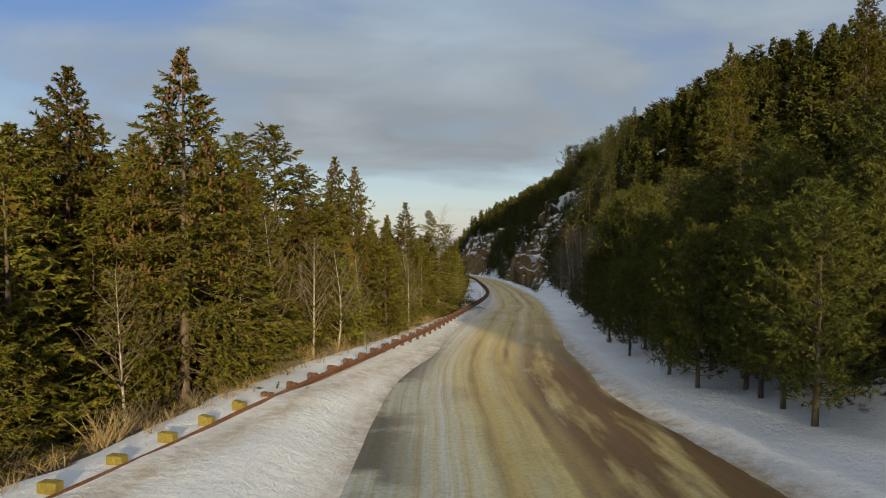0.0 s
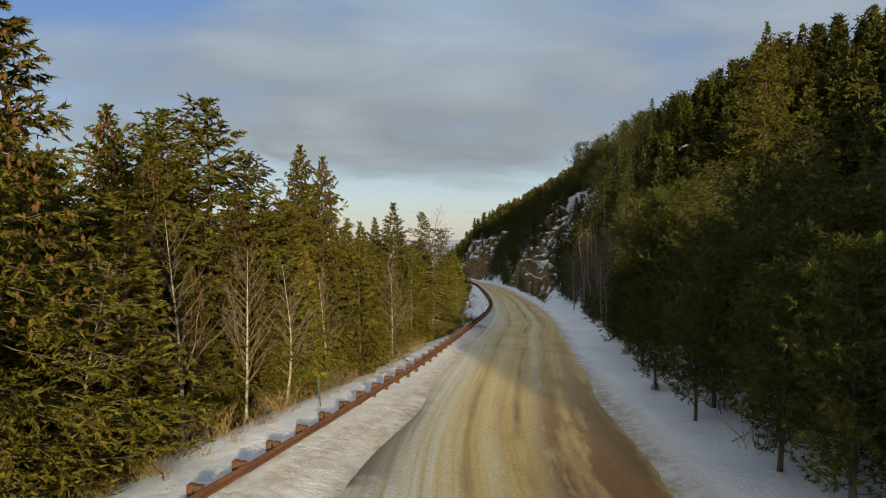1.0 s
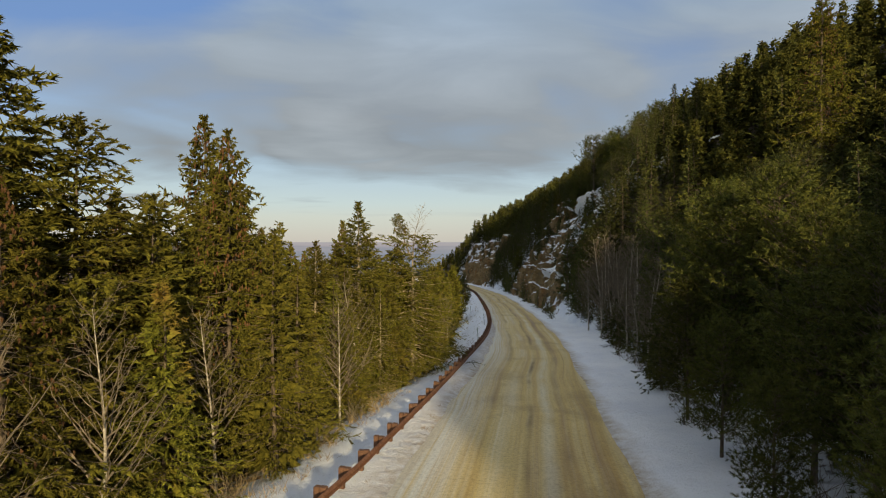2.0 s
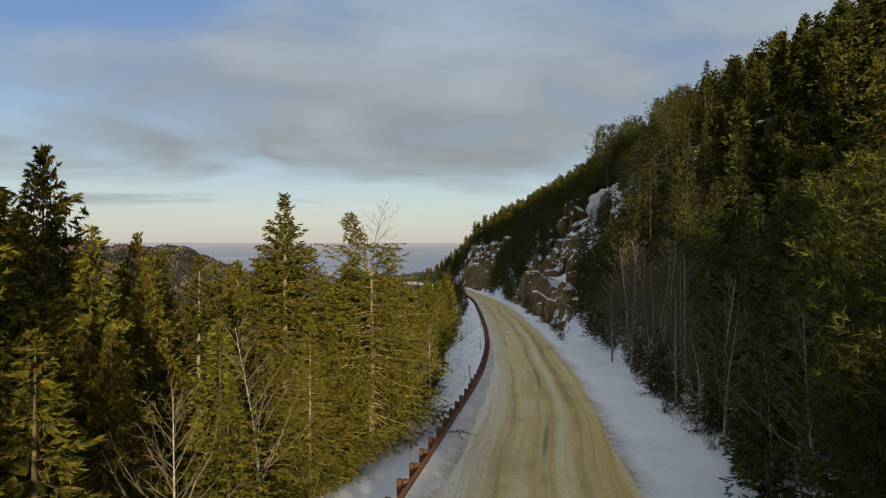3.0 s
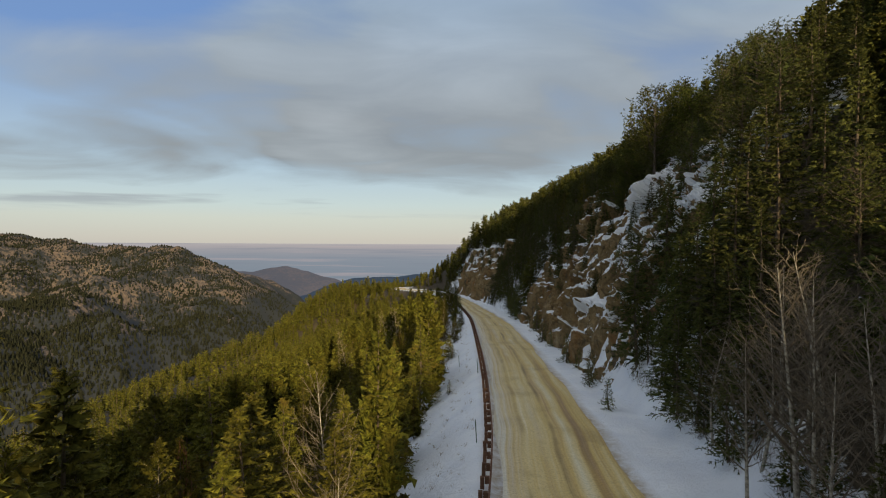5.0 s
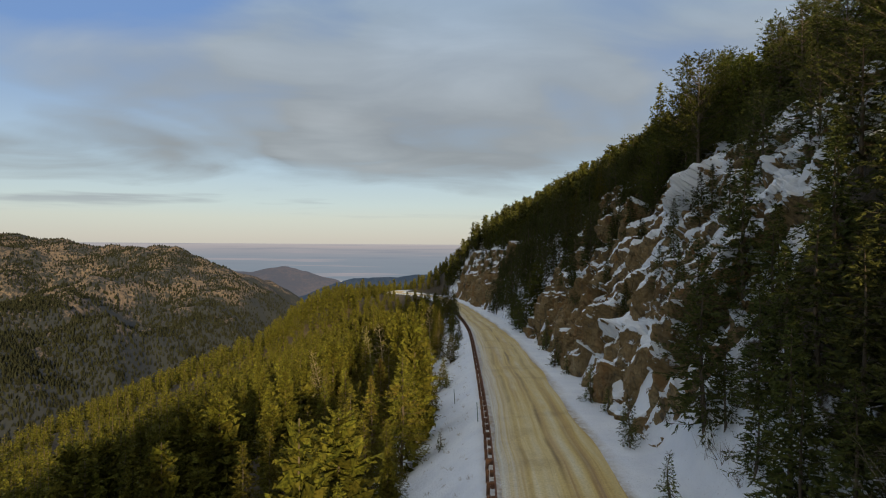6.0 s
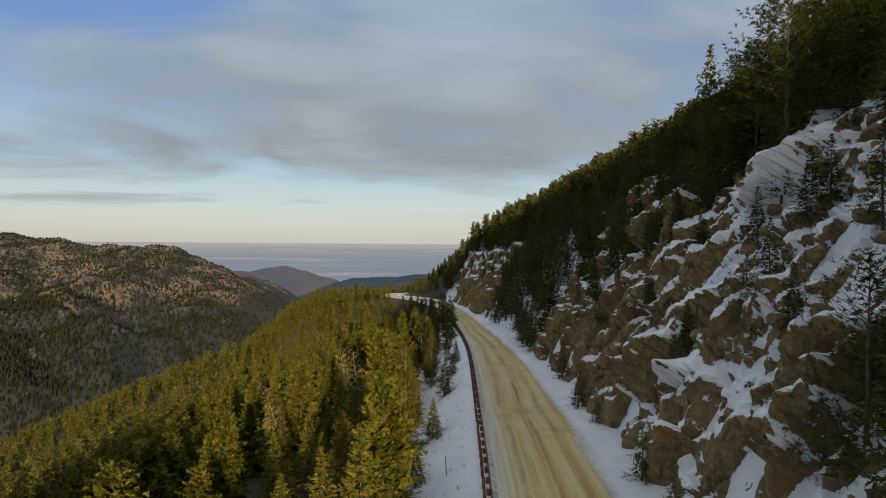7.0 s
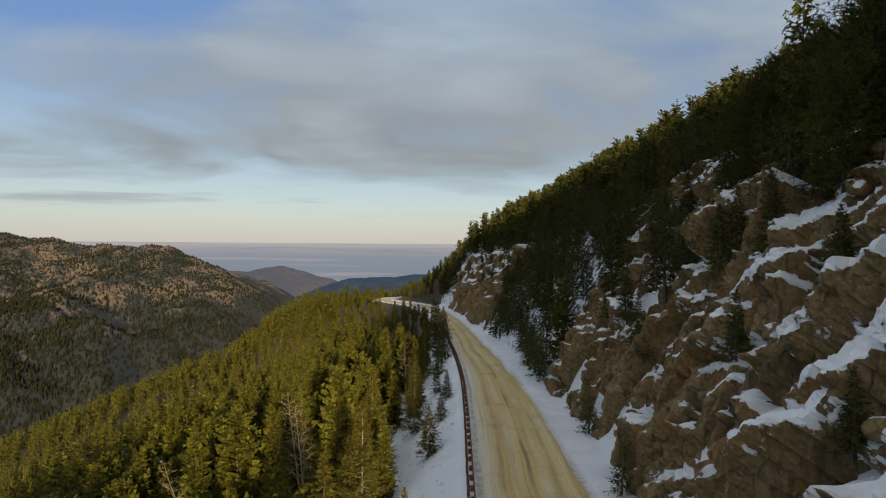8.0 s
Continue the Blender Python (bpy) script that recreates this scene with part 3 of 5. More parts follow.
# ---- rock face ----
def unit(v):
    return v / (np.linalg.norm(v, axis=-1, keepdims=True) + 1e-9)


def cells(points, seeds, weights):
    """For points of a plane: the nearest seed, and how much farther the second is."""
    first, gap = np.zeros(len(points), int), np.zeros(len(points))
    order = np.argsort(points[:, 0], kind="stable")
    for a in range(0, len(points), 3000):
        pick = order[a:a + 3000]
        p = points[pick]
        close = np.flatnonzero((seeds[:, 0] > p[0, 0] - 14) & (seeds[:, 0] < p[-1, 0] + 14))
        d = np.sqrt((((p[:, None, :] - seeds[None, close]) * weights) ** 2).sum(2))
        two = np.argpartition(d, 1, axis=1)[:, :2]
        near = np.take_along_axis(d, two, 1)
        rank = np.argsort(near, axis=1)
        first[pick] = close[np.take_along_axis(two, rank, 1)[:, 0]]
        near = np.sort(near, axis=1)
        gap[pick] = near[:, 1] - near[:, 0]
    return first, gap


def blocky(points, count, size, seed, weights, amount, tilt, crack, crack_width):
    rng = np.random.default_rng(seed)
    lo, hi = points.min(0) - 2, points.max(0) + 2
    seeds = lo + rng.random((count, 2)) * (hi - lo)
    near, gap = cells(points, seeds, np.array(weights))
    off = rng.uniform(-1, 1, count) * amount
    lean = rng.normal(size=(count, 2)) * tilt
    rel = points - seeds[near]
    return off[near] + (rel * lean[near]).sum(1) - crack * np.exp(-(gap / crack_width) ** 2)


def ledges(points, count, seed, weights):
    """Upright faces that step back at their tops, block by block."""
    rng = np.random.default_rng(seed)
    lo, hi = points.min(0) - 2, points.max(0) + 2
    seeds = lo + rng.random((count, 2)) * (hi - lo)
    near, _ = cells(points, seeds, np.array(weights))
    pitch, phase = rng.uniform(4.0, 9.0, count)[near], rng.random(count)[near]
    f = (points[:, 1] / pitch + phase) % 1.0
    return pitch * 0.13 * (np.where(f < 0.8, f / 0.8, (1 - f) / 0.2) - 0.5)


def build_cliff(name, y0, y1, u0, u1, step, seed, label):
    ks = np.arange(np.interp(y0, LINE[:, 1], RUN), np.interp(y1, LINE[:, 1], RUN), step)
    fine_u = np.linspace(u0, u1, 400)
    fine_z = np.interp(fine_u, CLIFF_U, CLIFF_Z)
    arc = np.concatenate([[0], np.cumsum(np.hypot(np.diff(fine_u), np.diff(fine_z)))])
    q = np.arange(-1.0, arc[-1], step)
    us, zs = np.interp(q, arc, fine_u), np.interp(q, arc, fine_z) + np.minimum(q, 0)
    K, Q = np.meshgrid(ks, q, indexing="ij")
    U, Z = np.broadcast_to(us, K.shape), np.broadcast_to(zs, K.shape)
    cx, cy = np.interp(K, RUN, LINE[:, 0]), np.interp(K, RUN, LINE[:, 1])
    rx, ry = np.interp(K, RUN, RIGHT[:, 0]), np.interp(K, RUN, RIGHT[:, 1])
    rh = by_y(RIGHT_HALF, cy)
    pts = np.stack([K.ravel(), Q.ravel()], 1)
    n1 = len(ks) * len(q)
    area = n1 * step * step
    skew = np.stack([pts[:, 0] + 0.30 * pts[:, 1], pts[:, 1]], 1)
    # tall slabs between leaning joints, each broken back in ledges
    d = blocky(skew, int(area / 24), 0, seed, (1.0, 0.30), 0.95, 0.14, 0.8, 0.24)
    d += ledges(skew, int(area / 15), seed + 7, (1.0, 0.40))
    d += blocky(skew, int(area / 4.5), 0, seed + 1, (1.0, 0.45), 0.34, 0.17, 0.34, 0.13)
    d += blocky(pts, int(area / 1.6), 0, seed + 3, (1.1, 0.6), 0.15, 0.14, 0.16, 0.08)
    d += blocky(pts, int(area / 0.7), 0, seed + 2, (0.9, 0.7), 0.05, 0.12, 0.05, 0.07)
    d += 0.6 * wave(K.ravel(), Q.ravel(), 6.0, 4) * smooth(0, 3, Q.ravel())
    d = d.reshape(K.shape)
    # fade into the hillside at both ends and at the top
    fade = smooth(0, 6, K - ks[0]) * smooth(0, 6, ks[-1] - K) * smooth(0, 3.0, q[-1] - Q)
    d = (d + 0.5) * (0.3 + 0.7 * fade) - 1.6 * (1 - fade)
    nx, nz = 0.86, 0.5
    X = cx + rx * (rh + U) - rx * d * nx
    Y = cy + ry * (rh + U) - ry * d * nx
    zz = np.interp(K, RUN, ROAD_Z) + Z + d * nz
    verts = np.stack([X.ravel(), Y.ravel(), zz.ravel()], 1)
    me = mesh_from(name, verts, grid_faces(len(ks), len(q)), ROCK, False)
    # snow lies where the face, evened out a little, leans back
    even = np.stack([X, Y, zz], 2)
    for turn in range(3):
        even[1:-1, 1:-1] = (even[:-2, 1:-1] + even[2:, 1:-1] + even[1:-1, :-2] + even[1:-1, 2:] + 2 * even[1:-1, 1:-1]) / 6
    up = unit(np.cross(np.gradient(even, axis=1), np.gradient(even, axis=0)))
    lie = np.abs(up[:, :, 2]) + 0.16 * wave(X + Y * 0.6, zz * 1.3, 1.4, 3) + 0.10 * wave(Y, zz, 0.5, 5) + 0.08 * wave(Y * 1.3, zz, 1.6, 9)
    lie = lie + 0.22 * smooth(6, 17, Z) + 0.34 * (1 - smooth(138, 153, cy)) + 0.05 * (1 - smooth(150, 160, cy)) * smooth(9, 15, Z) + 0.03 - 0.06 * smooth(148, 158, cy) * (1 - smooth(8, 14, Z)) + 0.10 * wave(Y, zz * 0.6, 3.4, 6)
    col = me.color_attributes.new("cover", "FLOAT_COLOR", "POINT")
    col.data.foreach_set("color", np.stack([lie, lie * 0, lie * 0, lie * 0 + 1], 2).astype(np.float32).ravel())
    tagged(new(name, me), label, "rock face", kind="structure")


build_cliff("rock_face", 113, 193, 4.2, 26, 0.21, 5, "fractured brown granite road cut with snow on its ledges")
build_cliff("rock_face_far", 240, 338, 4.2, 15, 0.5, 15, "far brown rock outcrop with snow patches above the road")


# ---- trees ----
def tube(points, radii, sides, verts, faces):
    """Adds a tapering tube along the points, as triangles."""
    points = np.asarray(points, float)
    start = len(verts)
    for k, p in enumerate(points):
        t = points[min(k + 1, len(points) - 1)] - points[max(k - 1, 0)]
        t = t / (math.sqrt(t @ t) + 1e-9)
        r = (0.3, 0.9, 0.1) if abs(t[2]) > 0.8 else (0.0, 0.0, 1.0)
        a = np.array([t[1] * r[2] - t[2] * r[1], t[2] * r[0] - t[0] * r[2], t[0] * r[1] - t[1] * r[0]])
        a /= math.sqrt(a @ a) + 1e-9
        b = np.array([t[1] * a[2] - t[2] * a[1], t[2] * a[0] - t[0] * a[2], t[0] * a[1] - t[1] * a[0]])
        for j in range(sides):
            w = 2 * math.pi * j / sides
            verts.append(p + (a * math.cos(w) + b * math.sin(w)) * radii[k])
    for k in range(len(points) - 1):
        for j in range(sides):
            q, r = start + k * sides + j, start + k * sides + (j + 1) % sides
            faces.append((q, r, r + sides))
            faces.append((q, r + sides, q + sides))


def teeth(base, way, width, rng):
    """Needle sprays: one narrow triangle for each base, way and width."""
    side = np.cross(way, rng.normal(size=way.shape))
    side /= np.linalg.norm(side, axis=1)[:, None] + 1e-9
    side = side * (width * 0.5)[:, None]
    verts = np.stack([base - side, base + side, base + way], 1).reshape(-1, 3)
    return verts, np.arange(len(verts)).reshape(-1, 3)


def conifer(seed, tall, reach, style, whorls, per, twigs, tuft, bare=0.06, gap=0.08, needle=1.0, power=0.75, limb=4, lopsided=0.0):
    """Trunk and crown meshes of one conifer, with its foot at the origin. style: spruce or pine."""
    rng = np.random.default_rng(seed)
    tv, tf = [], []
    zs = np.linspace(-0.8, tall, 10)
    bend = rng.normal(size=2) * 0.12
    thick = 0.011 * tall + 0.03
    path = np.array([[bend[0] * math.sin(z / tall * 3), bend[1] * math.sin(z / tall * 2.2), z] for z in zs])
    tube(path, [max(0.012, thick * (1 - max(z, 0) / tall) ** 0.9 * (1.25 if z < 0.2 else 1)) for z in zs], 7, tv, tf)
    bases, ways, wides = [], [], []
    lumps = rng.uniform(0.90, 1.06, 9)
    for w in range(whorls):
        f = bare + (1 - bare) * (w + 0.5) / whorls
        g = (1 - f) / (1 - bare)
        form = math.sin(min(1.0, g * 1.2 + 0.06) * math.pi * 0.60) ** 0.8 if style == "pine" else min(g ** power, 0.72 + 0.5 * (f - bare) * 5)
        form *= lumps[int(f * 8.99)] if whorls > 12 else 1.0
        for b in range(per):
            if rng.random() < gap:
                continue
            az = w * 2.4 + b * 2 * math.pi / per + rng.normal() * 0.3
            size = max(0.16, reach * form * rng.uniform(0.62, 1.15) * (1 + lopsided * math.cos(az)))
            up = (0.45 * f ** 2 + 0.95 * f ** 6 - 0.14 if style == "spruce" else 0.10 + 0.55 * f) + rng.normal() * 0.12
            h = tall * min(0.995, f + rng.normal() * 0.026 * (1 - f * 0.8))
            root = np.array([np.interp(h, zs, path[:, 0]), np.interp(h, zs, path[:, 1]), h])
            out = np.array([math.cos(az), math.sin(az), 0.0])
            t = np.linspace(0, 1, limb)[:, None]
            sag = (-0.24 * t + 0.22 * t * t if style == "spruce" else 0.25 * t * t) * size
            pts = root + out * size * t + np.array([0, 0, 1.0]) * (up * size * t + sag) + rng.normal(size=(limb, 3)) * 0.035 * t * size
            tube(pts, [max(0.005, 0.015 * size ** 0.8 * (1 - 0.85 * k / (limb - 1))) for k in range(limb)], 3, tv, tf)
            count = max(3, int(twigs * min(1.0, 0.30 + size / reach * 0.85)))
            tt = 0.15 + 0.85 * (np.arange(count) + rng.random(count)) / count
            p = np.stack([np.interp(tt, t[:, 0], pts[:, c]) for c in range(3)], 1)
            side = np.array([-out[1], out[0], 0.0]) * np.where(np.arange(count) % 2, 1, -1)[:, None]
            long = ((0.36 * size * (1 - 0.6 * tt) + 0.10) * rng.uniform(0.6, 1.2, count))[:, None]
            tilt = rng.normal(size=count) * 0.45 - (0.22 * (1 - f) if style == "spruce" else -0.30)
            aim = unit(out * rng.uniform(0.45, 1.0, (count, 1)) + side * rng.uniform(0.3, 1.0, (count, 1)) * (1 - 0.5 * tt[:, None]) + np.array([0, 0, 1.0]) * tilt[:, None])
            n = count * tuft
            rep_aim, rep_p, rep_l = np.repeat(aim, tuft, 0), np.repeat(p, tuft, 0), np.repeat(long, tuft, 0)
            if style == "pine":
                r = 1 - 0.35 * rng.random((n, 1)) ** 2
                way = unit(rng.normal(size=(n, 3)) * 0.75 + rep_aim * 0.9 + np.array([0, 0, 0.25])) * rng.uniform(0.16, 0.34, (n, 1)) * needle
                wide = rng.uniform(0.030, 0.055, n) * needle
            else:
                r = ((np.tile(np.arange(tuft), count) + rng.random(n)) / tuft)[:, None]
                way = unit(rep_aim + rng.normal(size=(n, 3)) * 0.50 - np.array([0, 0, 0.12])) * rng.uniform(0.12, 0.25, (n, 1)) * needle
                wide = rng.uniform(0.055, 0.095, n) * needle
            fine = 0.5 + 0.5 * min(1.0, size / 0.9)
            bases.append(rep_p + rep_aim * rep_l * r * fine)
            ways.append(way * fine)
            wides.append(wide * fine)
    # foliage close to the stem
    if limb == 3:
        n = whorls * 9
        f = bare + (0.97 - bare) * rng.random(n)
        az, r = rng.uniform(0, 6.283, n), reach * 0.42 * (1 - f) ** 0.8 * rng.random(n) ** 0.5
        out = np.stack([np.cos(az), np.sin(az), rng.uniform(-0.5, 0.6, n)], 1)
        bases.append(out * r[:, None] * np.array([1, 1, 0]) + np.array([0, 0, 1.0]) * (tall * f)[:, None])
        ways.append(out * (0.25 + 0.5 * (1 - f))[:, None] * reach / 2.7)
        wides.append((0.16 + 0.30 * (1 - f)) * reach / 2.7)
    # the leader
    n = 26 + 2 * whorls
    r = rng.random(n) ** 0.8
    bases.append(np.stack([np.full(n, path[-1, 0]), np.full(n, path[-1, 1]), tall * (0.95 + 0.05 * r)], 1))
    ways.append(unit(rng.normal(size=(n, 3)) * 0.55 + np.array([0, 0, 0.9])) * (0.36 - 0.20 * r)[:, None] * (0.6 + 0.4 * needle) * tall / 14)
    wides.append(np.full(n, 0.05) * needle)
    cv, cf = teeth(np.vstack(bases), np.vstack(ways), np.concatenate(wides), rng)
    return np.array(tv), np.array(tf), cv, cf


def tree_thing(name, built, bark, leaf, label, second="crown"):
    tv, tf, cv, cf = built
    root = new(name)
    part("trunk", mesh_from("trunk", tv, tf, bark, True), bark, root)
    part(second, mesh_from(second, cv, cf, leaf), leaf, root)
    return tagged(root, label, "tree")


def add_cones(tree, seed, tall, reach):
    """Brown cones hanging from the upper limbs, as one part of the tree."""
    rng = np.random.default_rng(seed)
    verts, faces = [], []
    for k in range(420):
        f = 1 - 0.62 * rng.random() ** 0.8
        g = 1 - f
        az, r = rng.uniform(0, 6.283), reach * g ** 0.95 * rng.uniform(0.55, 1.02) + 0.05
        p = np.array([math.cos(az) * r, math.sin(az) * r, tall * f + r * (0.45 * f * f - 0.25)])
        long, wide = rng.uniform(0.13, 0.24), rng.uniform(0.035, 0.06)
        n = len(verts)
        verts += [p + np.array(q) for q in ((0, 0, 0.03), (wide, 0, -long * 0.35), (-wide * 0.5, wide * 0.87, -long * 0.35), (-wide * 0.5, -wide * 0.87, -long * 0.35), (0, 0, -long))]
        faces += [(n, n + 1, n + 2), (n, n + 2, n + 3), (n, n + 3, n + 1), (n + 4, n + 2, n + 1), (n + 4, n + 3, n + 2), (n + 4, n + 1, n + 3)]
    tagged(part("upper_crown", mesh_from("upper_crown", verts, faces, CONE), CONE, tree, "reddish-brown cones on the upper limbs"), kind="stuff")


def bare_tree(seed, tall, spread=0.26, branches=34, fork=7, low=0.25, rise=(0.25, 0.9), thick=1.0):
    """A leafless tree: trunk, and limbs with fine twigs."""
    rng = np.random.default_rng(seed)
    tv, tf, wv, wf = [], [], [], []
    zs = np.linspace(-0.4, tall, 9)
    sway = rng.normal(size=4) * 0.045 * tall
    path = np.array([[sway[0] * math.sin(z / tall * 4) + sway[1] * z / tall, sway[2] * math.sin(z / tall * 3 + 1) + sway[3] * z / tall, z] for z in zs])
    girth = (0.009 * tall + 0.015) * thick
    tube(path, [max(0.010, girth * (1 - 0.92 * max(z, 0) / tall)) for z in zs], 6, tv, tf)
    t5 = np.linspace(0, 1, 5)
    for b in range(branches):
        f = low + (0.98 - low) * (b + rng.random()) / branches
        root = np.array([np.interp(f * tall, zs, path[:, c]) for c in range(3)])
        az = b * 2.4 + rng.normal() * 0.4
        size = tall * spread * (1.15 - f) * rng.uniform(0.6, 1.25) + 0.03 * tall
        out = np.array([math.cos(az), math.sin(az), rng.uniform(*rise)])
        pts = np.array([root + out * size * t + np.array([0, 0, 0.25 * size * t * t]) + rng.normal(size=3) * 0.04 * size * t for t in t5])
        tube(pts, [max(0.004, 0.016 * size * (1 - t * 0.85)) * thick for t in t5], 3, wv, wf)
        for q in range(fork):
            t = rng.uniform(0.2, 1.0)
            p = np.array([np.interp(t, t5, pts[:, k]) for k in range(3)])
            way = unit(out * 0.7 + rng.normal(size=3) * 0.5)
            l = size * rng.uniform(0.2, 0.5)
            tube([p, p + way * l * 0.55 + rng.normal(size=3) * 0.03 * l, p + way * l], [0.008 * thick, 0.006 * thick, 0.003], 3, wv, wf)
    return np.array(tv), np.array(tf), np.array(wv), np.array(wf)


def light_conifer(seed, whorls, per, sprays, style):
    """A light conifer, 1 m tall, for the woods farther off."""
    rng = np.random.default_rng(seed)
    tv, tf = [], []
    tube([(0, 0, -0.08), (0, 0, 0.5), (0, 0, 1.0)], [0.013, 0.008, 0.002], 3, tv, tf)
    base, way, width = [], [], []
    fine = (28 / (whorls * sprays)) ** 0.15 if whorls * sprays > 50 else 1.0
    for w in range(whorls):
        f = 0.06 + 0.93 * (w + 0.5) / whorls
        form = min((1 - f) ** 0.65 + 0.05, 0.9) if style == "spruce" else 0.22 + 0.78 * math.sin((1 - f) * math.pi * 0.70 + 0.1)
        # foliage close to the stem
        for b in range(2 + per // 2):
            az, r = rng.uniform(0, 6.283), 0.11 * form * rng.random() ** 0.5
            base.append(np.array([math.cos(az) * r, math.sin(az) * r, f - 0.03]))
            way.append(np.array([math.cos(az) * 0.6, math.sin(az) * 0.6, rng.uniform(-0.3, 0.9)]) * (0.05 + 0.07 * form))
            width.append(0.05 + 0.06 * form)
        for b in range(per):
            az = w * 2.4 + b * 6.283 / per + rng.normal() * 0.35
            size = (0.24 if style == "spruce" else 0.22) * form * rng.uniform(0.6, 1.2) + 0.014
            up = 0.8 * f * f - 0.28 + rng.normal() * 0.15 + (0.3 if style == "pine" else 0)
            out = np.array([math.cos(az), math.sin(az), up])
            side = np.array([-math.sin(az), math.cos(az), 0])
            for s in range(sprays):
                r = (s + rng.random()) / sprays
                base.append(np.array([0, 0, f]) + out * size * r * 0.8)
                way.append((out * 0.6 + side * rng.uniform(-0.9, 0.9) + np.array([0, 0, 0.25]) + rng.normal(size=3) * 0.25) * size * rng.uniform(0.26, 0.48) * (1.4 - r) * fine)
                width.append((size * rng.uniform(0.19, 0.32) + 0.008) * fine)
    cv, cf = teeth(np.array(base), np.array(way), np.array(width), rng)
    return np.array(tv), np.array(tf), cv, cf


def tiny_conifer(seed):
    """A ragged cone, 1 m tall, for trees a mile away."""
    rng = np.random.default_rng(seed)
    tv, tf = [], []
    tv, tf = [(0.02, 0, -0.05), (-0.02, 0, -0.05), (0, 0, 0.3)], [(0, 1, 2)]
    ring = lambda z, r: [np.array([math.cos(a) * r * k, math.sin(a) * r * k, z]) for a, k in zip(np.arange(4) * 1.5708, rng.uniform(0.75, 1.3, 4))]
    cv = ring(0.05, 0.22) + [np.array([rng.normal() * 0.03, rng.normal() * 0.03, 1.0])]
    cf = [(j, (j + 1) % 4, 4) for j in range(4)]
    return np.array(tv), np.array(tf), np.array(cv), np.array(cf)


def joined(places, templates, seed):
    """Vertices and triangles of many light trees: rows of x, y, z, height, width factor."""
    rng = np.random.default_rng(seed)
    tvs, tfs, cvs, cfs, tn, cn = [], [], [], [], 0, 0
    for x, y, z, tall, wide in places:
        tv, tf, cv, cf = templates[rng.integers(len(templates))]
        a = rng.uniform(0, 6.283)
        turn = np.array([[math.cos(a), -math.sin(a), 0], [math.sin(a), math.cos(a), 0], [0, 0, 1]])
        size = np.array([tall * wide, tall * wide, tall])
        at = np.array([x, y, z])
        tvs.append((tv @ turn.T) * size + at)
        tfs.append(tf + tn)
        cvs.append((cv @ turn.T) * size + at)
        cfs.append(cf + cn)
        tn += len(tv)
        cn += len(cv)
    return np.vstack(tvs), np.vstack(tfs), np.vstack(cvs), np.vstack(cfs)


def woods(name, places, templates, seed, label, leaf=None):
    leaf = leaf or WOODS
    tv, tf, cv, cf = joined(places, templates, seed)
    root = new(name)
    tagged(part("trunks", mesh_from("trunks", tv, tf, BARK), BARK, root), kind="stuff")
    tagged(part("crowns", mesh_from("crowns", cv, cf, leaf), leaf, root), kind="stuff")
    tagged(root, label, "woods", kind="stuff")


def scatter(seed, count, x0, x1, y0, y1, gap, keep):
    """Random places in a stretch of the plan that keep a distance; keep(yy, d, x, y) says which stay."""
    rng = np.random.default_rng(seed)
    xs, ys = rng.uniform(x0, x1, count), rng.uniform(y0, y1, count)
    i, d = road_place(xs, ys)
    ok = keep(ALONG[i], d, xs, ys)
    boxes, out = {}, []
    for x, y, good in zip(xs, ys, ok):
        if not good:
            continue
        cx, cy = int(x // gap), int(y // gap)
        if any((x - a) ** 2 + (y - b) ** 2 < gap * gap for p in (-1, 0, 1) for q in (-1, 0, 1) for a, b in boxes.get((cx + p, cy + q), ())):
            continue
        boxes.setdefault((cx, cy), []).append((x, y))
        out.append((x, y))
    return np.array(out)


SPRUCES = [tree_thing("spruce_tree", conifer(10 + k, 14.0, r, "spruce", 46, 6, 18, 15, 0.03, g, 0.95, p, 5), BARK, SPRUCE, "olive-green spruce with brown cone-laden tips below the road")
           for k, (r, g, p) in enumerate([(5.3, 0.08, 0.92), (4.8, 0.12, 0.88), (5.2, 0.16, 0.98)])]
for k, ob in enumerate(SPRUCES):
    add_cones(ob, 300 + k, 14.0, (5.3, 4.8, 5.2)[k] * 0.8)
PINES = [tree_thing("pine_tree", conifer(30 + k, 10.0, r, "pine", 26, 7, 13, 15, b, 0.05, 0.95), BARK, PINE, "dark green pine with upturned bushy tips on the snow")
         for k, (r, b) in enumerate([(2.5, 0.12), (2.8, 0.15), (2.2, 0.10)])]
THIN = [tree_thing("thin_pine_tree", conifer(50 + k, 14.0, 5.0, "spruce", 38, 6, 18, 11, 0.05, 0.08, 1.0, 0.95), DEAD, SPRUCE, "straggling half-bare fir with pale trunk and pale limbs")
        for k in range(2)]
BROADS = [tree_thing("broad_pine_tree", conifer(60 + k, 14.0, 3.9, "spruce", 38, 6, 16, 14, 0.08, 0.14, 0.95, 0.70, 5, 0.15), BARK, SPRUCE, "broad olive-green pine with irregular crown") for k in range(2)]
TALLS = [tree_thing("tall_pine_tree", conifer(64, 14.0, 3.3, "pine", 20, 5, 16, 18, 0.32, 0.10, 1.0), BARK, PINE, "tall ponderosa pine with a bare reddish trunk and open crown")]
HEROES = [tree_thing("broad_pine_tree", conifer(66 + k, 14.0, 4.2, "spruce", 42, 7, 17, 15, 0.06, 0.10, 0.8, p, 5), DEAD, SPRUCE, "olive-green fir with pale trunk and bare pale limb ends") for k, p in enumerate((0.72, 0.95))]
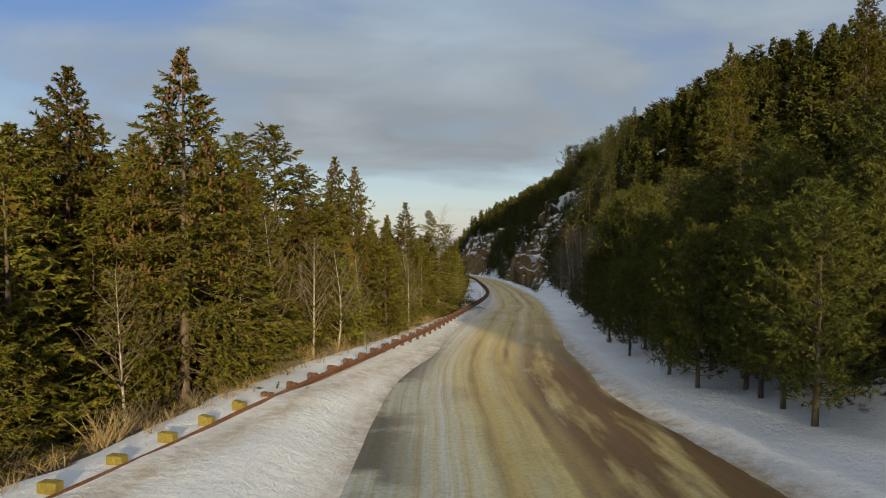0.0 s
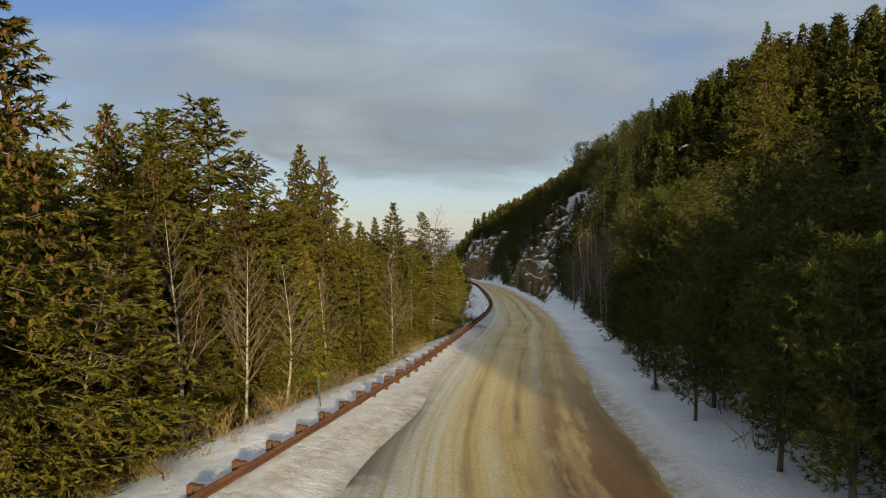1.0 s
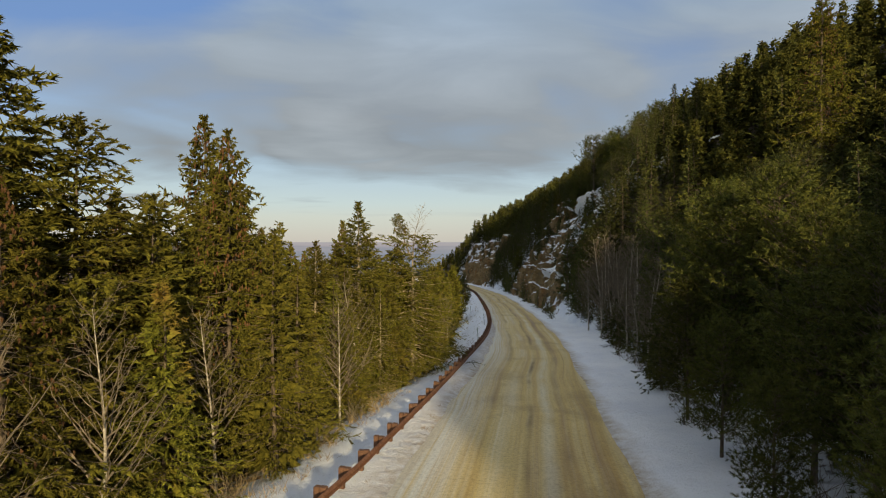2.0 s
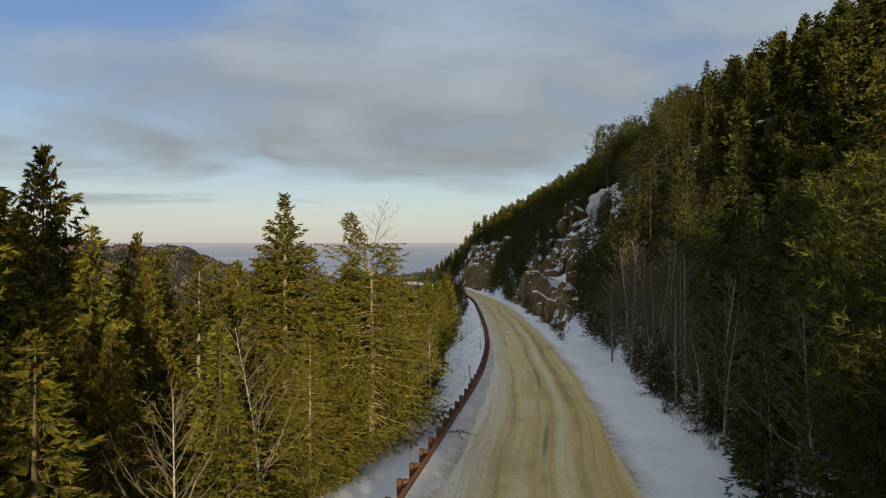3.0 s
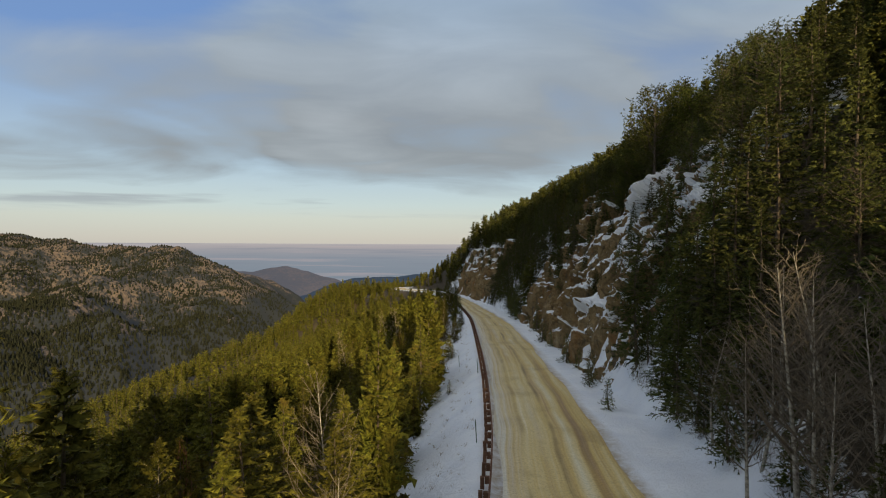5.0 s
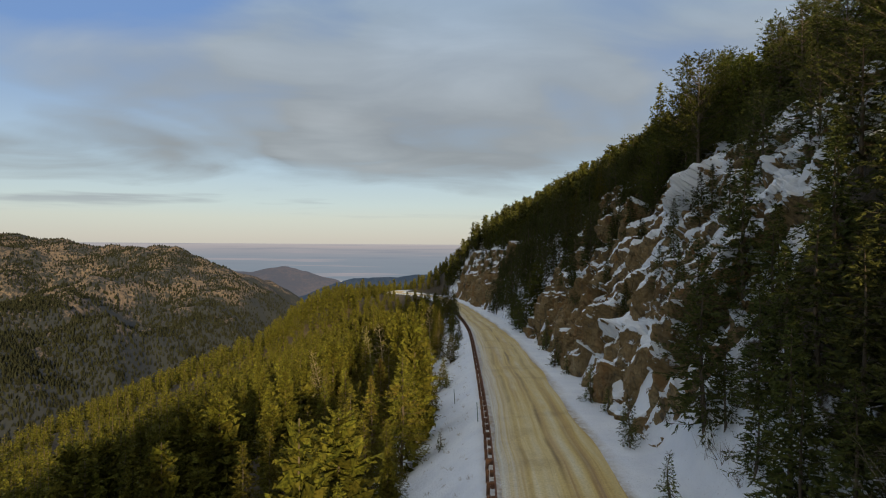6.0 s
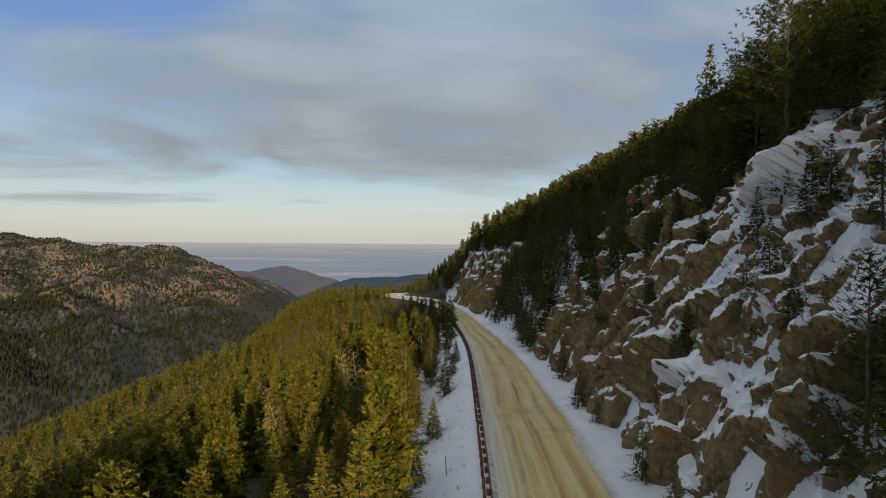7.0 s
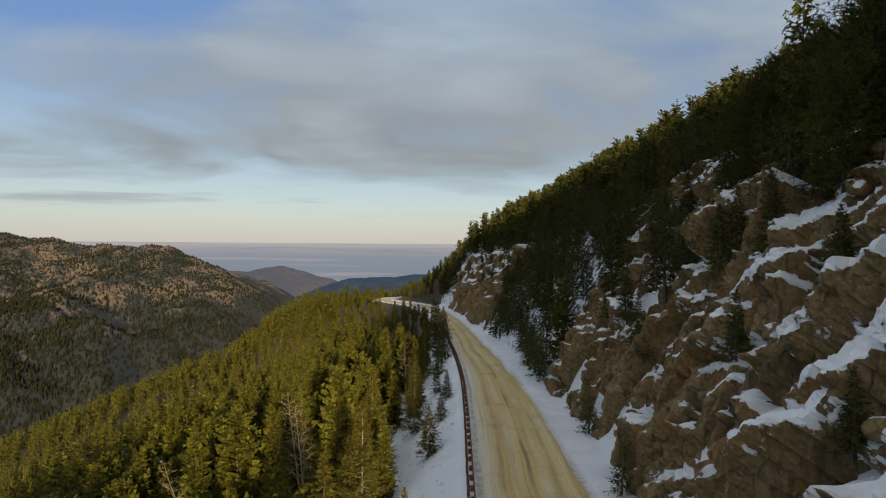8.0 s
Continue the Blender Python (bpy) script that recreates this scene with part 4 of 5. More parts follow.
MIDS = [tree_thing("young_fir_tree", conifer(80 + k, 10.0, 2.9, "spruce", 28, 5, 9, 9, 0.03, 0.05, 1.05, 0.90, 3), BARK, SPRUCE, "slender olive-green fir on the steep slope") for k in range(3)]
FULLS = [tree_thing("fir_tree", conifer(84 + k, 10.0, 3.0, "spruce", 32, 6, 11, 11, 0.03, 0.06, 0.85, 0.90, 3), BARK, SPRUCE, "full olive-green fir beside the guardrail") for k in range(2)]
DARKS = [tree_thing("dark_fir_tree", conifer(90 + k, 10.0, 2.6, "pine" if k == 1 else "spruce", 22, 5, 7, 8, 0.03, 0.04, 1.05 if k == 1 else 1.25, 0.85, 3), BARK, DARKFIR, "conifer at the foot of the hill, shade painted into its dark green") for k in range(3)]
ASPENS = [tree_thing("aspen_tree", bare_tree(70 + k, 9.0, 0.30, 44, 8, 0.20, (0.4, 1.2), 1.25), PALE, TWIG, "leafless aspen with pale trunk and fine brown twigs", "branchwork") for k in range(3)]
SNAGS = [tree_thing("dead_tree", bare_tree(76 + k, 9.0, 0.2, 40, 7, 0.45, (-0.1, 0.6), 0.9), DEAD, DEAD, "dead bare tree with grey broken limbs", "deadwood") for k in range(2)]
SEEDLINGS = [tree_thing("fir_seedling", conifer(95 + k, 2.0, 0.7, "spruce", 12, 5, 6, 6, 0.05, 0.1, 0.5, 0.8, 3), BARK, PINE, "small dark fir seedling in the roadside snow") for k in range(2)]
SHRUBS = []
for k in range(3):
    rng = np.random.default_rng(200 + k)
    wv, wf = [], []
    for b in range(30):
        az, l = rng.uniform(0, 6.283), rng.uniform(0.5, 1.3)
        out = np.array([math.cos(az), math.sin(az), rng.uniform(0.7, 2.2)])
        root = np.array([rng.normal() * 0.15, rng.normal() * 0.15, -0.1])
        mid = root + unit(out) * l * 0.6
        tube([root, mid, mid + unit(out + rng.normal(size=3) * 0.5) * l * 0.5], [0.010, 0.007, 0.003], 3, wv, wf)
        for q in range(2):
            tube([mid, mid + unit(out + rng.normal(size=3) * 0.8) * l * 0.4], [0.006, 0.002], 3, wv, wf)
    ob = new("shrub", mesh_from("shrub", wv, wf, TWIG if k else STRAW))
    SHRUBS.append(tagged(ob, "leafless brown twiggy shrub on the verge" if k else "tuft of tall dry straw-coloured grass", "shrub"))

planted = []


def plant(kinds, tall_ref, x, y, tall, wide=1.0, group="", pick=None, lift=0.0):
    k = len(planted)
    f = tall / tall_ref
    m = pose(x, y, ground_at(x, y) + lift, 0, 0, (k * 137.5) % 360) @ Matrix.Diagonal((f * wide, f * wide, f, 1))
    made = copy_thing(kinds[k % len(kinds) if pick is None else pick], m)
    planted.append((x, y))
    if group:
        made["group"] = group
    return made


def top_at(kinds, tall_ref, x, y, top, wide=1.0, pick=None):
    return plant(kinds, tall_ref, x, y, top - ground_at(x, y), wide, "trees below the road", pick)


# trees on the falling side that stand out singly: x, y, height of the top, width, which
for x, y, top, wide, pick in [(-11.5, 25.4, 14.0, 1.0, 2), (-18, 28, 13.8, 0.9, 1), (-16.5, 20, 7.5, 1.0, 0), (-14.8, 33, 9.5, 0.95, 0), (-22, 24, 9, 1.0, 1),
                              (-7.8, 50.2, 11.6, 0.75, 1), (-10.5, 46, 8.5, 0.9, 0), (-25, 34, 11, 1, 2), (-20, 40, 10.5, 1, 0), (-30, 44, 10, 1, 1), (-13.5, 16, 5.5, 0.9, 0), (-9.8, 34.5, 5.0, 0.9, 2),
                              (-12, 52, 7.5, 1, 0), (-15.8, 38.5, 12.5, 0.9, 1), (-14.6, 27.5, 10.5, 1.1, 1), (-21, 30.5, 12.0, 1.1, 0), (-9.8, 39.5, 8.5, 1.0, 2), (-17.6, 34, 11.5, 1.1, 2), (-12.6, 36.5, 9.8, 1.1, 1), (-18.5, 24.5, 10.5, 1.1, 0)]:
    top_at(SPRUCES, 14.0, x, y, top, wide * 1.12, pick)
for x, y, top, wide in [(-12.5, 42.5, 13.8, 1.4), (-16, 47, 11, 1.3), (-9.5, 47, 8.5, 1.2), (-15.4, 43.8, 13.4, 1.3), (-10.8, 44.4, 11.0, 1.2)]:
    top_at(BROADS, 14.0, x, y, top, wide)
for x, y, top, wide in [(-4.6, 47, 7.1, 0.85), (-7.0, 56, 7.6, 0.9), (-7.2, 43, 5.5, 1.0)]:
    top_at(FULLS, 10.0, x, y, top, wide)
top_at(HEROES, 14.0, -4.4, 67.0, 9.4, 1.35, 1)
top_at(HEROES, 14.0, -6.4, 62, 6.5, 1.3, 1)
top_at(HEROES, 14.0, -4.4, 71.5, 6.8, 1.3, 0)
for x, y, top, wide, pick in [(-10.1, 53, 12.8, 0.85, 1), (-11.6, 60.5, 10.7, 0.95, 1), (-7.6, 77.8, 8.3, 0.75, 1), (-11.5, 66.5, 7.5, 1.0, 2), (-8.4, 57.5, 6.5, 1.0, 2), (-14.5, 63, 8.5, 1.0, 0), (-6.2, 55.5, 4.6, 0.9, 0)]:
    top_at(SPRUCES, 14.0, x, y, top, wide, pick)
for x, y, top, wide in [(-3.0, 76.2, 5.6, 1.3), (-6.6, 70.2, 6.2, 1.35), (-5.0, 60.5, 4.2, 1.3), (-2.0, 65.8, 3.4, 1.3), (-1.3, 75.6, 4.4, 1.3), (-4.6, 81.5, 4.2, 1.3), (0.3, 80.0, 2.6, 1.2), (-8.8, 82.5, 4.5, 1.35), (-1.8, 86.5, 1.8, 1.3), (1.4, 87.5, 0.9, 1.1), (-5.2, 65.2, 4.8, 1.4), (-3.4, 57.5, 2.6, 1.2), (0.6, 94, 0.2, 1.2), (-3.2, 92, 0.8, 1.4)]:
    top_at(FULLS, 10.0, x, y, top, wide)
for x, y, top, wide in [(-8.5, 72, 6.0, 1.0), (-9.5, 64, 6.5, 1), (-1.2, 80, 3.0, 0.9), (-4.5, 78, 4.2, 1), (-2.4, 64, 3.8, 0.8)]:
    top_at(THIN, 14.0, x, y, top, wide)
for x, y, top in [(-9.9, 33.0, 6.9), (-8.3, 36.5, 5.6), (-7.3, 39.5, 4.8), (-6.6, 45.5, 4.0), (-3.2, 53, 3.5), (-3.6, 60, 4.0), (-12.3, 22, 4.5), (2.3, 84, 0.5), (0.2, 93, 1.2)]:
    top_at(ASPENS, 9.0, x, y, top, 0.8)
for x, y, top, wide in [(-15, 19.5, 8.5, 1.2), (-20, 32, 12.5, 1.1), (-14.5, 30.5, 10.5, 1.1), (-24.5, 30, 12, 1.1), (-22, 37, 12.5, 1.1), (-28, 36, 12, 1.2), (-18.5, 44, 12, 1.1), (-26, 44, 12, 1.2), (-19, 23.5, 9.5, 1.1), (-9.5, 55, 9, 1.0), (-13, 60, 9, 1.1), (-8.8, 46, 8.0, 1.0), (-14.8, 41, 11.5, 1.0), (-17.5, 50, 11, 1.1), (-21, 48, 11, 1.1),
                        (-5.8, 73, 5.5, 0.9), (-8.2, 68, 6.0, 0.9), (-12, 70, 6.5, 1.0), (-15.5, 75, 6, 1), (-10.5, 84, 4.5, 1), (-18, 69, 7, 1), (-20, 80, 5.5, 1), (-14.5, 87, 4.5, 1), (-6.5, 95, 1.5, 1)]:
    top_at(MIDS, 10.0, x, y, top, wide)
for x, y, top, wide in [(-3.5, 75.5, 4.5, 0.8), (-7.5, 80, 4.0, 0.9), (-2.8, 84.5, 1.5, 0.8), (-6, 89, 1.5, 0.9), (-11, 77, 5.5, 0.9), (-3.0, 96, -0.5, 0.8), (-0.7, 140, -4.0, 0.85), (-2.8, 131, -5.5, 0.9), (-7.5, 60, 6.5, 0.8)]:
    top_at(BROADS if len(planted) % 2 else SPRUCES, 14.0, x, y, top, wide)


def broken_fir():
    """A fir that lost its top: a green tuft on a side leader, and a fan of bare dead limbs."""
    tv, tf, cv, cf = conifer(66, 14.0, 5.0, "spruce", 42, 7, 18, 16, 0.06, 0.12, 0.85, 0.62, 5)
    tri = cv[cf]
    cf = cf[(tri[:, :, 2].max(1) < 12.2) & (np.random.default_rng(4).random(len(cf)) < 1.05 - 0.25 * smooth(9, 12, tri[:, 0, 2]))]
    tf = tf[tv[tf][:, :, 2].max(1) < 12.0]
    a = conifer(67, 2.9, 0.55, "pine", 9, 6, 9, 12, 0.35, 0.05, 0.8)
    d, e, f, g = bare_tree(78, 3.9, 0.34, 26, 6, 0.15, (0.2, 1.0), 0.8)
    bend = lambda v, x, y, z, lean: v + np.array([x, y, z]) + v[:, 2:3] * np.array([lean, 0, 0])
    tvs = [tv, bend(a[0], -0.35, 0.1, 10.9, -0.28), bend(d, 0.1, 0, 10.7, 0.16), bend(f, 0.1, 0, 10.7, 0.16)]
    steps = np.cumsum([0] + [len(v) for v in tvs])
    tfs = [q + n for q, n in zip((tf, a[1], e, g), steps)]
    return np.vstack(tvs), np.vstack(tfs), np.vstack([cv, bend(a[2], -0.35, 0.1, 10.9, -0.28)]), np.vstack([cf, a[3] + len(cv)])


broken = tree_thing("broken_fir_tree", broken_fir(), DEAD, SPRUCE, "broken-topped fir with a green tuft and bare dead limbs")
foot = ground_at(-0.6, 70.6)
size = (8.65 - foot) / 13.8
broken.matrix_basis = pose(-0.6, 70.6, foot) @ Matrix.Diagonal((size * 1.05, size * 1.05, size, 1))
broken["group"] = "trees below the road"
planted.append((-0.6, 70.6))
top_at(SNAGS, 9.0, -9.6, 27.2, 5.5, 1.0)

# the row beside the snow on the rising side
for x, y, tall in [(11.3, 25.3, 7.0), (11.3, 28.5, 6.4), (11.3, 34.6, 5.6), (12.4, 19.0, 8.0), (12.6, 21.1, 7.4), (12.7, 22.8, 7.0), (12.9, 24.3, 7.6), (11.9, 40.8, 4.6),
                   (13.4, 47.3, 5.5), (12.8, 36.2, 7.0), (14.5, 30, 8.0), (15.5, 25.5, 9.0), (16.5, 20, 9.5), (15, 41, 8.5), (16, 35, 9.0), (17.5, 30, 9.5), (17, 47, 9), (14.4, 53, 6.8), (18.5, 23, 10)]:
    plant(PINES, 10.0, x, y, tall, 1.0, "pines beside the road")
for x, y, tall in [(19.9, 90.7, 10.5), (20.4, 90.2, 9.5), (21.6, 91.8, 10.0), (21.4, 81.2, 8.5), (19.2, 93, 7.5), (15.6, 57, 7.5), (17.2, 66, 7), (18.4, 75.5, 7.5), (22.4, 86, 9), (19, 70.5, 8), (22.5, 96, 8), (20.5, 99, 6.5), (23, 90, 9), (19.3, 87.5, 7), (20.2, 84, 7.5), (21, 88, 8.5), (22.2, 93.5, 8.5), (20.8, 94.5, 7), (18.3, 80.5, 6), (19.6, 77.5, 6.5), (17.2, 70, 5.5), (16.6, 61.5, 6), (21.8, 83.5, 8)]:
    plant(ASPENS, 9.0, x, y, tall, 1.0, "aspens beside the road")
for x, y, tall in [(17.1, 74.1, 1.6), (13.9, 52.2, 1.2), (11.8, 40.6, 1.0), (18.4, 78, 2.6), (19.7, 123, 3.0), (19.6, 135, 3.4), (20.3, 127, 1.6), (19.9, 154.7, 3.6), (20.6, 157, 2.6), (21.2, 168.8, 3.5), (21.8, 172, 4.5), (22.1, 184, 3.5), (18.9, 121, 2.0), (20.2, 149, 2.2),
                   (18.2, 112, 2.4), (20.1, 131, 2.2), (21.4, 178, 2.0), (6.1, 150, 2.0), (5.6, 126, 1.5)]:
    plant(SEEDLINGS, 2.0, x, y, tall, 1.0, "young firs along the verge")
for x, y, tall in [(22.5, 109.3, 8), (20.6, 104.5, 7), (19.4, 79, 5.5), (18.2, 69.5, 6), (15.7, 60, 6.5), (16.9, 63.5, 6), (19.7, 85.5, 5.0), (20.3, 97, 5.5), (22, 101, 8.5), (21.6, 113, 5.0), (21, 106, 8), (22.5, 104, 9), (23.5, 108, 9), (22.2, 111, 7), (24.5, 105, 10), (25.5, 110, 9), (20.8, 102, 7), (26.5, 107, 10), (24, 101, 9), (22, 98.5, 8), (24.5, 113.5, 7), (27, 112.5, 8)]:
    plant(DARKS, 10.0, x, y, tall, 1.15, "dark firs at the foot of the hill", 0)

rng = np.random.default_rng(71)
for x, y in scatter(72, 600, 12, 24, 56, 110, 3.2, lambda yy, d, x, y: (d > 8.4) & (d < 10.2)):
    plant(DARKS, 10.0, x, y, rng.uniform(2.5, 5.0), 1.35, "low firs along the verge", 0)

def clear_of(points, gap):
    done = np.array(planted)
    return points[np.array([np.min((done[:, 0] - x) ** 2 + (done[:, 1] - y) ** 2) > gap * gap for x, y in points])]


# trees on the ledges of the rock face, and the tall pines over it
for x, y, u, tall in [(28, 126, 0, 5), (26.5, 133, 0, 4), (30, 138, 0, 5.5), (33, 132, 0, 6), (27.5, 145, 0, 4.5), (31, 150, 0, 5), (29, 158, 0, 5), (33, 145, 0, 5), (26, 120, 0, 5), (31, 121, 0, 7), (35, 127, 0, 8), (29, 166, 0, 5), (26.5, 175, 0, 4.5), (36, 139, 0, 6), (25, 128, 0, 3.5), (24, 139, 0, 3.5), (25.5, 151, 0, 4), (28, 171, 0, 5), (32, 157, 0, 5), (24.5, 164, 0, 4), (28.5, 132.5, 0, 4.5), (34.5, 134, 0, 6),
                      (23, 255, 0, 5), (20, 268, 0, 5), (25, 280, 0, 6), (19, 290, 0, 5), (22, 300, 0, 6), (17, 312, 0, 5), (26, 262, 0, 6), (21, 278, 0, 5)]:
    plant(DARKS, 10.0, x, y, tall, 1.2, "firs on the rock ledges", 0, 2.0)
plant(TALLS, 14.0, 31.8, 140.6, 27.2 - ground_at(31.8, 140.6), 1.15, "tall pines above the rock face")
for x, y, top, wide in [(31.5, 151, 21.0, 0.9), (38, 152, 27, 0.85), (33.5, 168, 22, 0.8), (37, 146, 29, 0.9)]:
    plant(PINES, 10.0, x, y, top - ground_at(x, y), wide, "tall pines above the rock face")
for x, y, top in [(35.2, 161, 30.0), (31.5, 178, 21), (29.5, 186, 18), (36, 172, 25)]:
    plant(MIDS, 10.0, x, y, top - ground_at(x, y), 0.8, "tall pines above the rock face", 2)


for x, y, tall in [(34, 149, 11), (36.5, 153, 12), (39, 149, 12.5), (41, 155, 12), (34.5, 157, 10), (38, 160, 11.5), (43, 148, 13), (33, 163, 9.5), (41.5, 143, 12), (44, 160, 12), (36, 140, 10.5), (39.5, 136, 11), (43, 138, 11), (37, 167, 10), (30.8, 155, 8), (47, 152, 12), (46, 143, 12)]:
    plant(DARKS if len(planted) % 3 else PINES, 10.0, x, y, tall, 1.25, "tall pines above the rock face")
rng = np.random.default_rng(83)
for x, y in np.vstack([scatter(81, 600, 18, 42, 114, 192, 4.2, lambda yy, d, x, y: (d > 10.5) & (d < 21))[:24], scatter(82, 600, 0, 40, 240, 336, 5.0, lambda yy, d, x, y: (d > 10) & (d < 18))[:34]]):
    plant(DARKS, 10.0, x, y, rng.uniform(3.0, 6.0), 1.25, "firs on the rock ledges", 0, 1.7)
for x, y in scatter(84, 1500, 30, 54, 150, 196, 2.7, lambda yy, d, x, y: (d > 20.5) & (d < 29))[:44]:
    plant(DARKS, 10.0, x, y, rng.uniform(6.0, 9.5), 1.2, "dark firs above the rock face")
for x, y in clear_of(scatter(86, 3000, 20, 60, 150, 194, 2.3, lambda yy, d, x, y: (d > 12.5 + 2.5 * (1 - smooth(155, 170, yy))) & (d < 21)), 2.0):
    plant(DARKS, 10.0, x, y, rng.uniform(5.5, 9.0), 1.25, "dark firs above the rock face", None, 1.6)
for x, y in clear_of(scatter(87, 3000, 12, 60, 192, 244, 2.4, lambda yy, d, x, y: (d > 6.6) & (d < 20)), 2.0):
    plant(DARKS, 10.0, x, y, rng.uniform(5.0, 9.5), 1.3, "dark firs between the rock faces", None, 0.3)
for x, y in clear_of(scatter(88, 2500, 18, 60, 111, 128, 2.6, lambda yy, d, x, y: (d > 11.5 + 5 * smooth(119, 126, yy)) & (d < 27)), 2.0):
    plant(DARKS, 10.0, x, y, rng.uniform(6.0, 9.5), 1.25, "dark firs above the rock face", None, 1.2)
# two lone spruces that stand out of the ridge
for x, y, tip in [(44.8, 90, 35.5), (44.0, 60, 31.5)]:
    plant(SPRUCES, 14.0, x, y, max(9.0, tip - ground_at(x, y)), 0.75, "lone spruces on the ridge")


rng = np.random.default_rng(77)
belt = scatter(21, 12000, 10, 45, 18, 121, 2.5, lambda yy, d, x, y: (d > 9.6 - 1.3 * smooth(52, 62, yy)) & (d < 22))
for x, y in clear_of(belt, 2.0):
    bushy = y < 62 and x < 19
    plant(PINES if bushy else DARKS, 10.0, x, y, rng.uniform(5.5, 7.5) if y < 50 else rng.uniform(6.5, 11.5), rng.uniform(1.0, 1.3), "conifers at the foot of the hill")
nook = scatter(26, 2500, -34, 0, 12, 52, 3.4, lambda yy, d, x, y: (-d - by_y(RAIL_OFF, yy) > 4.5) & (-d - by_y(RAIL_OFF, yy) < 24))
for x, y in clear_of(nook, 2.0):
    plant(MIDS, 10.0, x, y, rng.uniform(7.0, 10.5), rng.uniform(1.0, 1.3), "firs behind the verge")
for x, y, tall in [(7.4, 238, 7.0), (6.0, 247, 8.0), (8.2, 186, 3.6), (6.6, 168, 4.5), (7.6, 178, 3.0), (5.6, 152, 3.8), (4.6, 141, 3.5), (7.0, 205, 5.0), (6.4, 222, 6.0), (5.0, 260, 8)]:
    plant(MIDS, 10.0, x, y, tall, 1.3, "firs close under the guardrail")
for x, y, tall in [(8.0, 214, 7.0), (7.2, 219, 6.0), (6.9, 193, 4.0)]:
    plant(DARKS, 10.0, x, y, tall, 1.2, "firs close under the guardrail", 0)
bank = scatter(22, 6000, -40, 12, 48, 170, 3.5, lambda yy, d, x, y: (-d - by_y(RAIL_OFF, yy) > 5.0 + 1.6 * smooth(80, 100, yy)) & (-d - by_y(RAIL_OFF, yy) < 19))
for x, y in clear_of(bank, 2.6):
    plant(FULLS if y < 112 and x > -9 or y < 150 and x > 0 else MIDS, 10.0, x, y, rng.uniform(6.0, 10.0) + 4.0 * (1 - smooth(80, 104, y)), rng.uniform(0.95, 1.3), "firs on the slope below the road")
for x, y, tall in [(3.0, 152, 11), (-2.5, 160, 12), (1.2, 171, 11), (4.6, 181, 9), (-5.5, 168, 12), (-1.0, 185, 11), (-8, 180, 12), (2.2, 196, 10), (-4, 200, 11), (4.6, 210, 8), (-11, 158, 12), (-0.5, 146, 11)]:
    plant(THIN if len(planted) % 3 else SNAGS, 14.0 if len(planted) % 3 else 9.0, x, y, tall, 0.75, "pale-stemmed firs on the slope")
shrubs = scatter(24, 900, -14, 10, 15, 120, 1.2, lambda yy, d, x, y: (-d - by_y(RAIL_OFF, yy) > 2.6 - 0.8 * smooth(60, 80, yy)) & (-d - by_y(RAIL_OFF, yy) < 6.5))
for x, y in [p for p in shrubs if p[1] < 62][:60]:
    plant(SHRUBS, 1.0, x, y, rng.uniform(0.6, 1.3), 1.0, "dry growth along the verge")
twiggy = scatter(25, 700, 12, 26, 50, 125, 1.6, lambda yy, d, x, y: (d > 8.2) & (d < 11.5))
for x, y in twiggy[:50]:
    plant(SHRUBS, 1.0, x, y, rng.uniform(0.6, 1.4), 1.0, "dry growth along the verge", 1 + len(planted) % 2)

def growth(name, places, seed, mat, label, low, high, stems, spread):
    """Many small tufts of stems in one mesh."""
    rng = np.random.default_rng(seed)
    z = height(places[:, 0], places[:, 1])
    base, way, wide = [], [], []
    for (x, y), h in zip(places, z):
        n = stems
        size = rng.uniform(low, high)
        base.append(np.array([x, y, h - 0.05]) + rng.normal(size=(n, 3)) * np.array([0.25, 0.25, 0.0]) * size)
        way.append(unit(rng.normal(size=(n, 3)) * np.array([spread, spread, 0.2]) + np.array([0, 0, 1.0])) * rng.uniform(0.4, 1.0, (n, 1)) * size)
        wide.append(rng.uniform(0.015, 0.035, n) * (0.6 + 0.4 * size))
    cv, cf = teeth(np.vstack(base), np.vstack(way), np.concatenate(wide), rng)
    tagged(new(name, mesh_from(name, cv, cf, mat)), label, "undergrowth", kind="stuff")


growth("undergrowth", scatter(61, 1500, 12, 40, 30, 122, 1.3, lambda yy, d, x, y: (d > 8.4) & (d < 12.5)), 62, TWIG, "brown leafless undergrowth among the trunks", 0.6, 2.0, 50, 0.55)
growth("bank_grass", scatter(63, 3000, -12, 12, 22, 190, 0.9, lambda yy, d, x, y: (-d - by_y(RAIL_OFF, yy) > 1.2 + 1.6 * (1 - smooth(50, 70, yy))) & (-d - by_y(RAIL_OFF, yy) < 7.5)), 64, STRAW, "sparse dry grass poking through the snowy bank", 0.2, 0.6, 12, 0.6)
growth("verge_brush", scatter(67, 1400, -16, 2, 10, 62, 0.7, lambda yy, d, x, y: (-d - by_y(RAIL_OFF, yy) > 1.3 + 0.9 * smooth(16, 30, yy)) & (-d - by_y(RAIL_OFF, yy) < 5.5)), 68, STRAW, "tangled dry grass and brush at the edge of the snow", 0.4, 1.0, 26, 0.7)
growth("verge_grass", scatter(65, 700, -10, 8, 10, 75, 0.8, lambda yy, d, x, y: np.abs(-d - by_y(RAIL_OFF, yy) + 0.7) < 0.45), 66, STRAW, "dry grass and grit along the foot of the guardrail", 0.12, 0.35, 14, 0.8)

LIGHT_FINE = [light_conifer(130 + k, 26, 6, 10, "spruce" if k % 2 else "pine") for k in range(6)]
